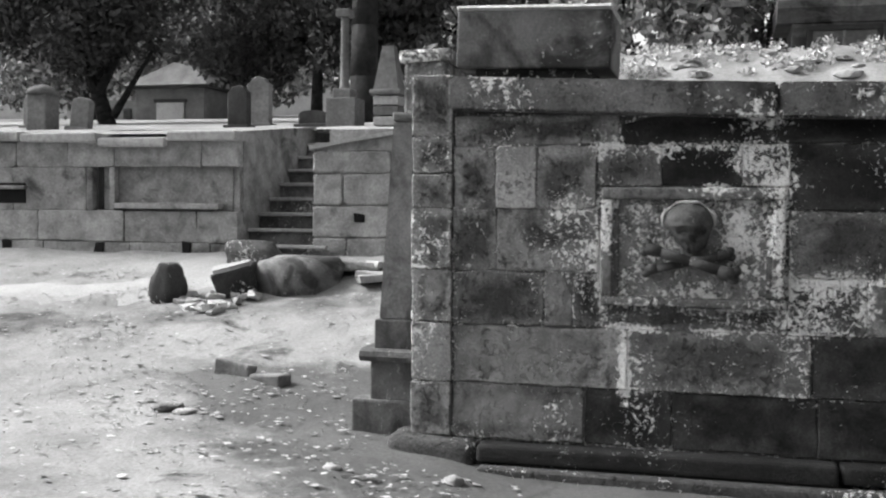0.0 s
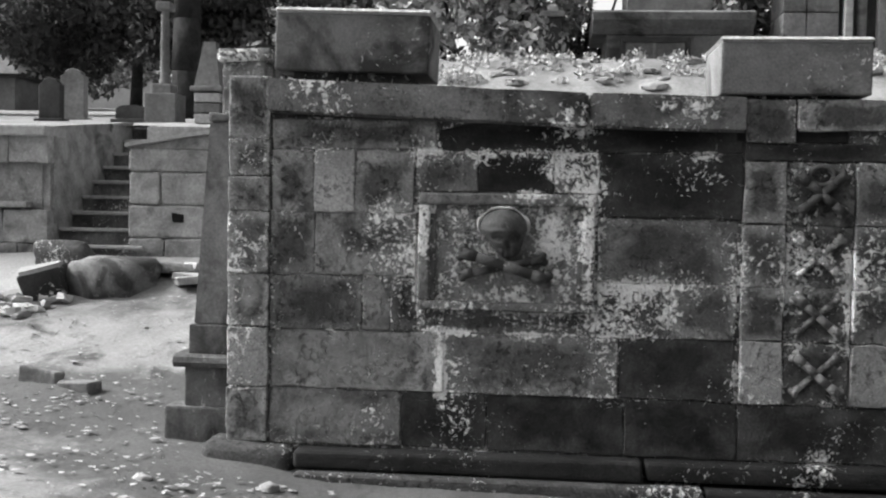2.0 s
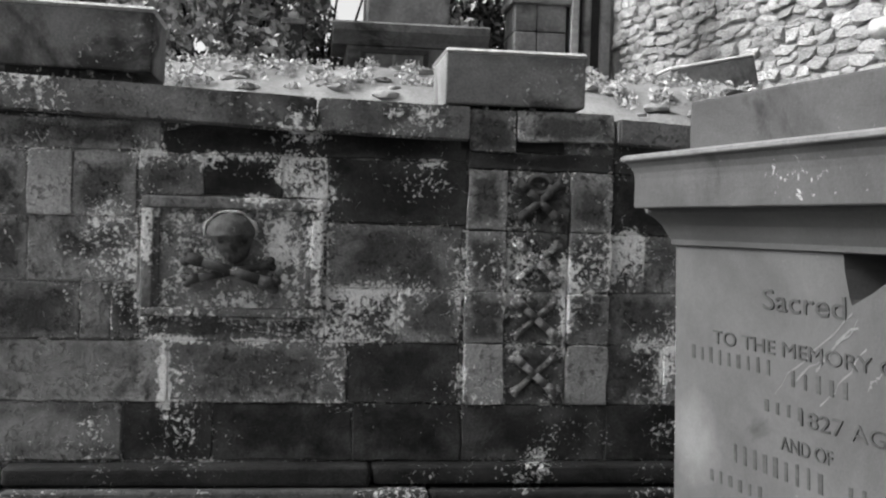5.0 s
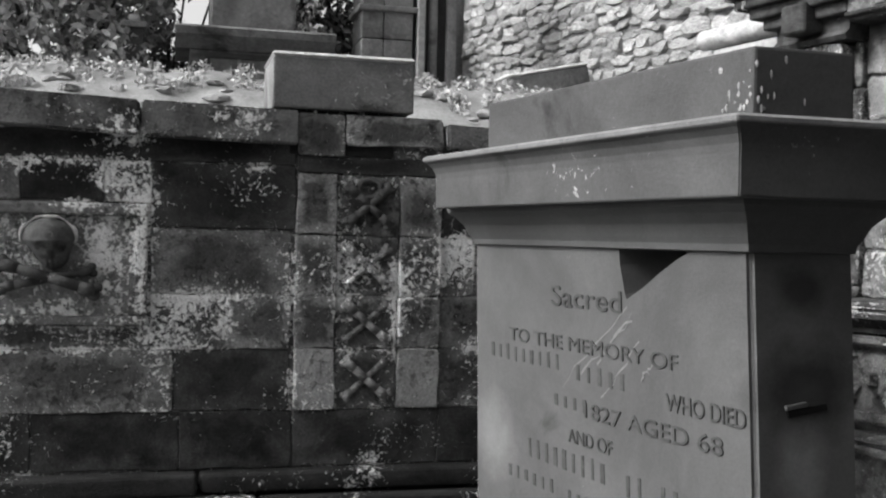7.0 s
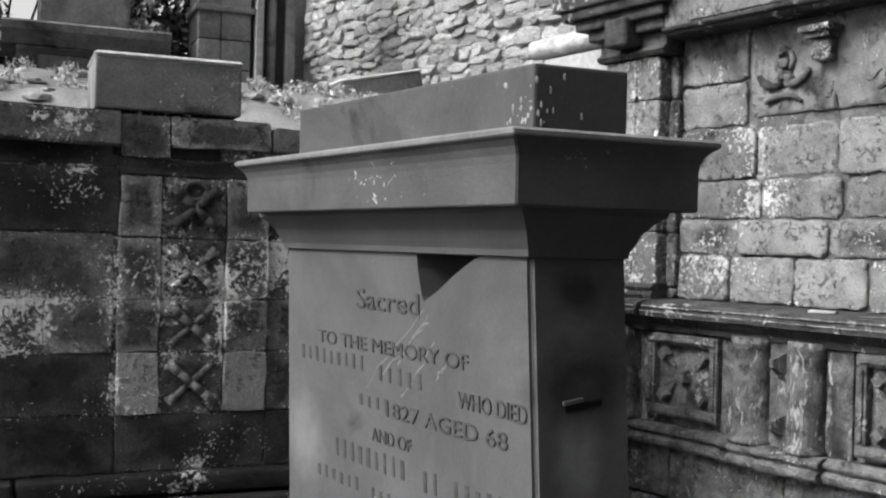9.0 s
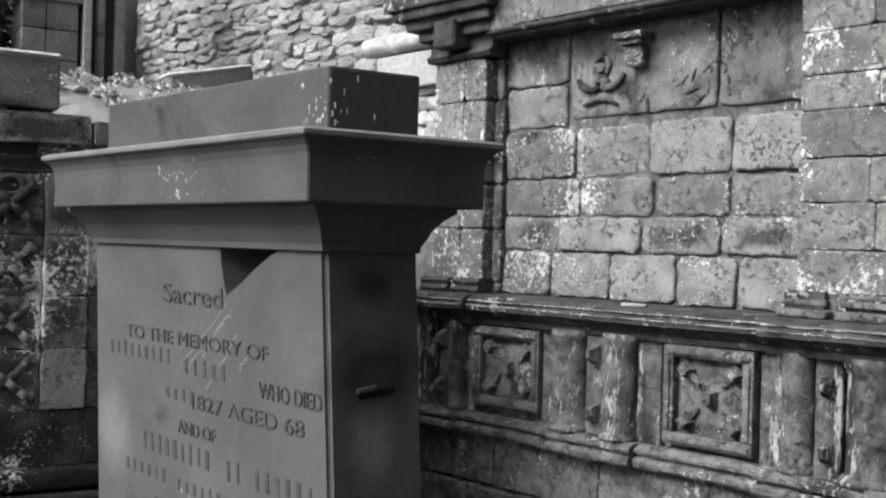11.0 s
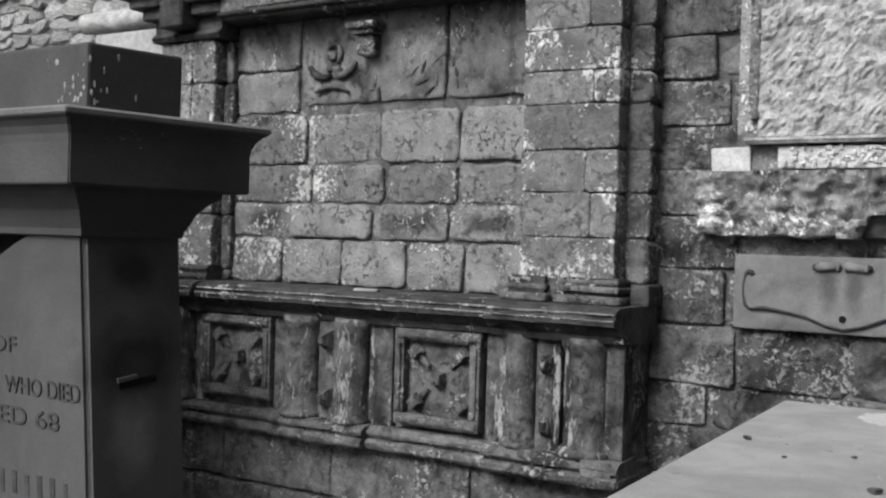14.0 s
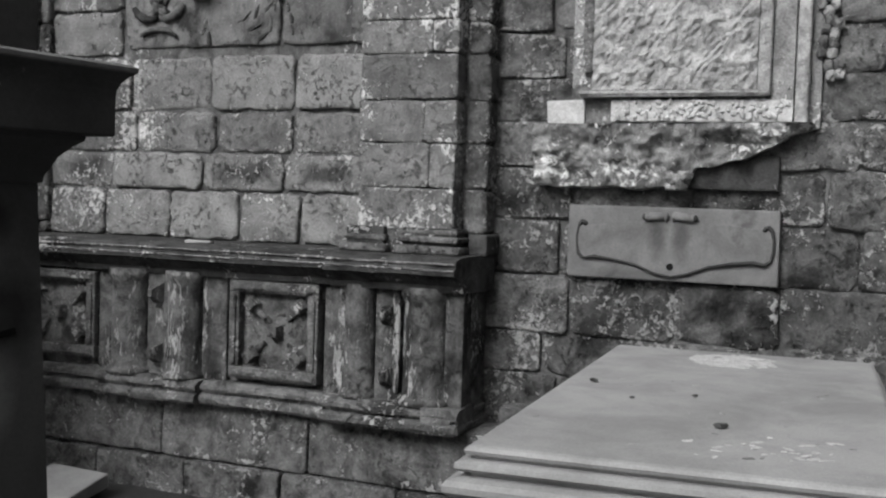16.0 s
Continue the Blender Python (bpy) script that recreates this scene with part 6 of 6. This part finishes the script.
for x, y, w, seed in ((-26.5, 34, 5.5, 41), (-21.0, 33, 4.5, 53), (-16.5, 37, 5.0, 43), (-9.0, 35, 4.5, 47)):
    c, r = clumps(-w, w, -1.5, 1.5, 1.1, 9, 95, 0.8, 1.5, seed)
    tree(x, y, terrace(0, y) - 0.2, [((0, 0, 0), (0.1, 0, 3.0), 0.3, 0.2), ((0.1, 0, 2.6), (-1.6, 0.2, 5.0), 0.16, 0.06), ((0.1, 0, 2.6), (1.7, 0, 5.2), 0.16, 0.06)], c, r, 30000, 0.13, seed, "far tree with a pale grey crown", MIDLEAF)

# ---- monuments and shrubs behind the enclosure ----
def shrub(x, y, z, spread_, count, size, mat, seed, label, n=26, rr=(0.25, 0.5)):
    t = thing("shrub", pose(x, y, z), label, "shrub", "shrubs behind the enclosure")
    c, r = clumps(-spread_[0], spread_[0], -spread_[1], spread_[1], 0.2, spread_[2], n, rr[0], rr[1], seed)
    bm = bmesh.new()
    for k in range(9):
        tube(bm, (0, 0, 0), c[k], 0.03, 0.01, 6)
    part("branch", bm, BARK, t)
    v, f = leaves(c, r, count, size, seed)
    tagged(part("foliage", from_lists("foliage", v, f, mat), mat, t), kind="stuff")


shrub(-0.75, 11.6, terrace(0, 11.6), (0.8, 0.5, 2.6), 7500, 0.06, MIDLEAF, 31, "tall pale-leaved shrub behind the enclosure")
shrub(0.35, 13.4, terrace(0, 13.4), (0.7, 0.4, 2.6), 6500, 0.06, LEAF, 32, "dark dense shrub between the monuments")
# added foliage that fills in for a dark opening next to the pier
shrub(2.35, 13.4, terrace(0, 13.4), (0.7, 0.4, 2.8), 6500, 0.06, LEAF, 33, "added dark shrub standing for a dark opening by a pier")
shrub(-2.6, 14.5, terrace(0, 14.5), (1.3, 0.5, 3.0), 9000, 0.07, LEAF, 34, "large dark shrub behind the stele")
shrub(1.7, 12.9, terrace(0, 12.9) + 0.6, (0.35, 0.2, 1.2), 1800, 0.05, MIDLEAF, 36, "small pale shrub by the chest monument", 14, (0.15, 0.3))
GREYMON = stone("dull_grey_stone", 0.17, 0.34, 2.5, 0.84, 0.4, 12, 0.2, 0.5, 30, soot=0.55)
cm = thing("chest_monument", pose(1.22, 11.0, terrace(0, 11.0) - 0.1), "sombre chest monument with framed panel and heavy ledge", "monument")
part("base", boxbm(-0.62, 0.66, 0, 0.9, 0, 1.08, 0.015), GREYMON, cm)
for x0, x1, z0, z1 in ((-0.48, 0.2, 1.0, 1.05), (-0.48, 0.2, 0.4, 0.45), (-0.48, -0.43, 0.45, 1.0), (0.15, 0.2, 0.45, 1.0)):
    part("panel_frame", boxbm(x0, x1, -0.03, 0.05, z0, z1, 0.008), FARDARK, cm)
part("panel", boxbm(-0.43, 0.15, -0.012, 0.03, 0.45, 1.0, 0.003), FARST, cm, "paler inset panel")
part("mullion", boxbm(-0.16, -0.13, -0.025, 0.03, 0.45, 1.0, 0.004), GREYMON, cm)
part("ledge", sweep([(-0.02, 1.08), (-0.06, 1.12), (-0.16, 1.2), (-0.17, 1.27), (-0.1, 1.3), (0.9, 1.3), (0.9, 1.08)], -0.76, 0.8), GREYMON, cm, "heavy dark ledge")
part("upper_block", boxbm(-0.42, 0.42, 0.05, 0.85, 1.3, 2.6, 0.02), GREYMON, cm)
pp = thing("gate_pillar", pose(0.06, 11.0, terrace(0, 11.0) - 0.1), "thin dark pillar with a pale cap", "pillar")
part("shaft", boxbm(-0.09, 0.1, 0, 0.2, 0, 1.26, 0.012), FARDARK, pp)
part("cap", boxbm(-0.12, 0.13, -0.03, 0.23, 1.25, 1.31, 0.015), GREYMON, pp)
part("finial", boxbm(-0.05, 0.06, 0.05, 0.15, 1.31, 1.39, 0.03), FARPALE, pp, "pale broken finial")
bt = thing("stone_pier", pose(2.58, 11.0, terrace(0, 11.0) - 0.1), "tall dark grey stone pier with moulded bands", "pier")
for i, (z0, z1) in enumerate(((0, 1.0), (1.0, 1.3), (1.3, 1.62), (1.62, 2.4), (2.4, 3.2))):
    for x0, x1 in ((-0.28, -0.05), (-0.05, 0.26)):
        part("stone_block", boxbm(x0 + 0.004, x1 - 0.004, 0, 0.6, z0 + 0.004, z1 - 0.004, 0.012), GREYMON, bt)
part("band", boxbm(-0.32, 0.3, -0.04, 0.6, 1.58, 1.64, 0.015), GREYMON, bt)
jb = thing("door_jamb", pose(3.08, 11.0, terrace(0, 11.0) - 0.1), "pale-edged dark stone door jamb against the rubble wall", "jamb")
# left strip in pale stone stands for the jamb's lit edge
part("jamb", boxbm(-0.2, -0.12, -0.05, 0.5, 0, 2.6, 0.015), FARPALE, jb, "edge strip paled for the light on it")
part("reveal", boxbm(-0.12, 0.12, 0.06, 0.5, 0, 2.6, 0.01), FARDARK, jb)
part("shaft", lathe([(0.05, 0), (0.05, 2.6)], 12, None, (-0.02, 0.05, 0)), GREYMON, jb, "", True)
part("jamb", boxbm(0.12, 0.22, -0.02, 0.5, 0, 2.6, 0.015), GREYMON, jb)

# ---- unseen high wall behind the walk, added to block southern sky light ----
ws = part("wall_south", boxbm(-12, 14, -6.2, -5.5, -1, 10.0, 0.03), WALLST)
tagged(ws, "tall plain unseen wall added to hold back southern sky light", "wall", kind="structure")
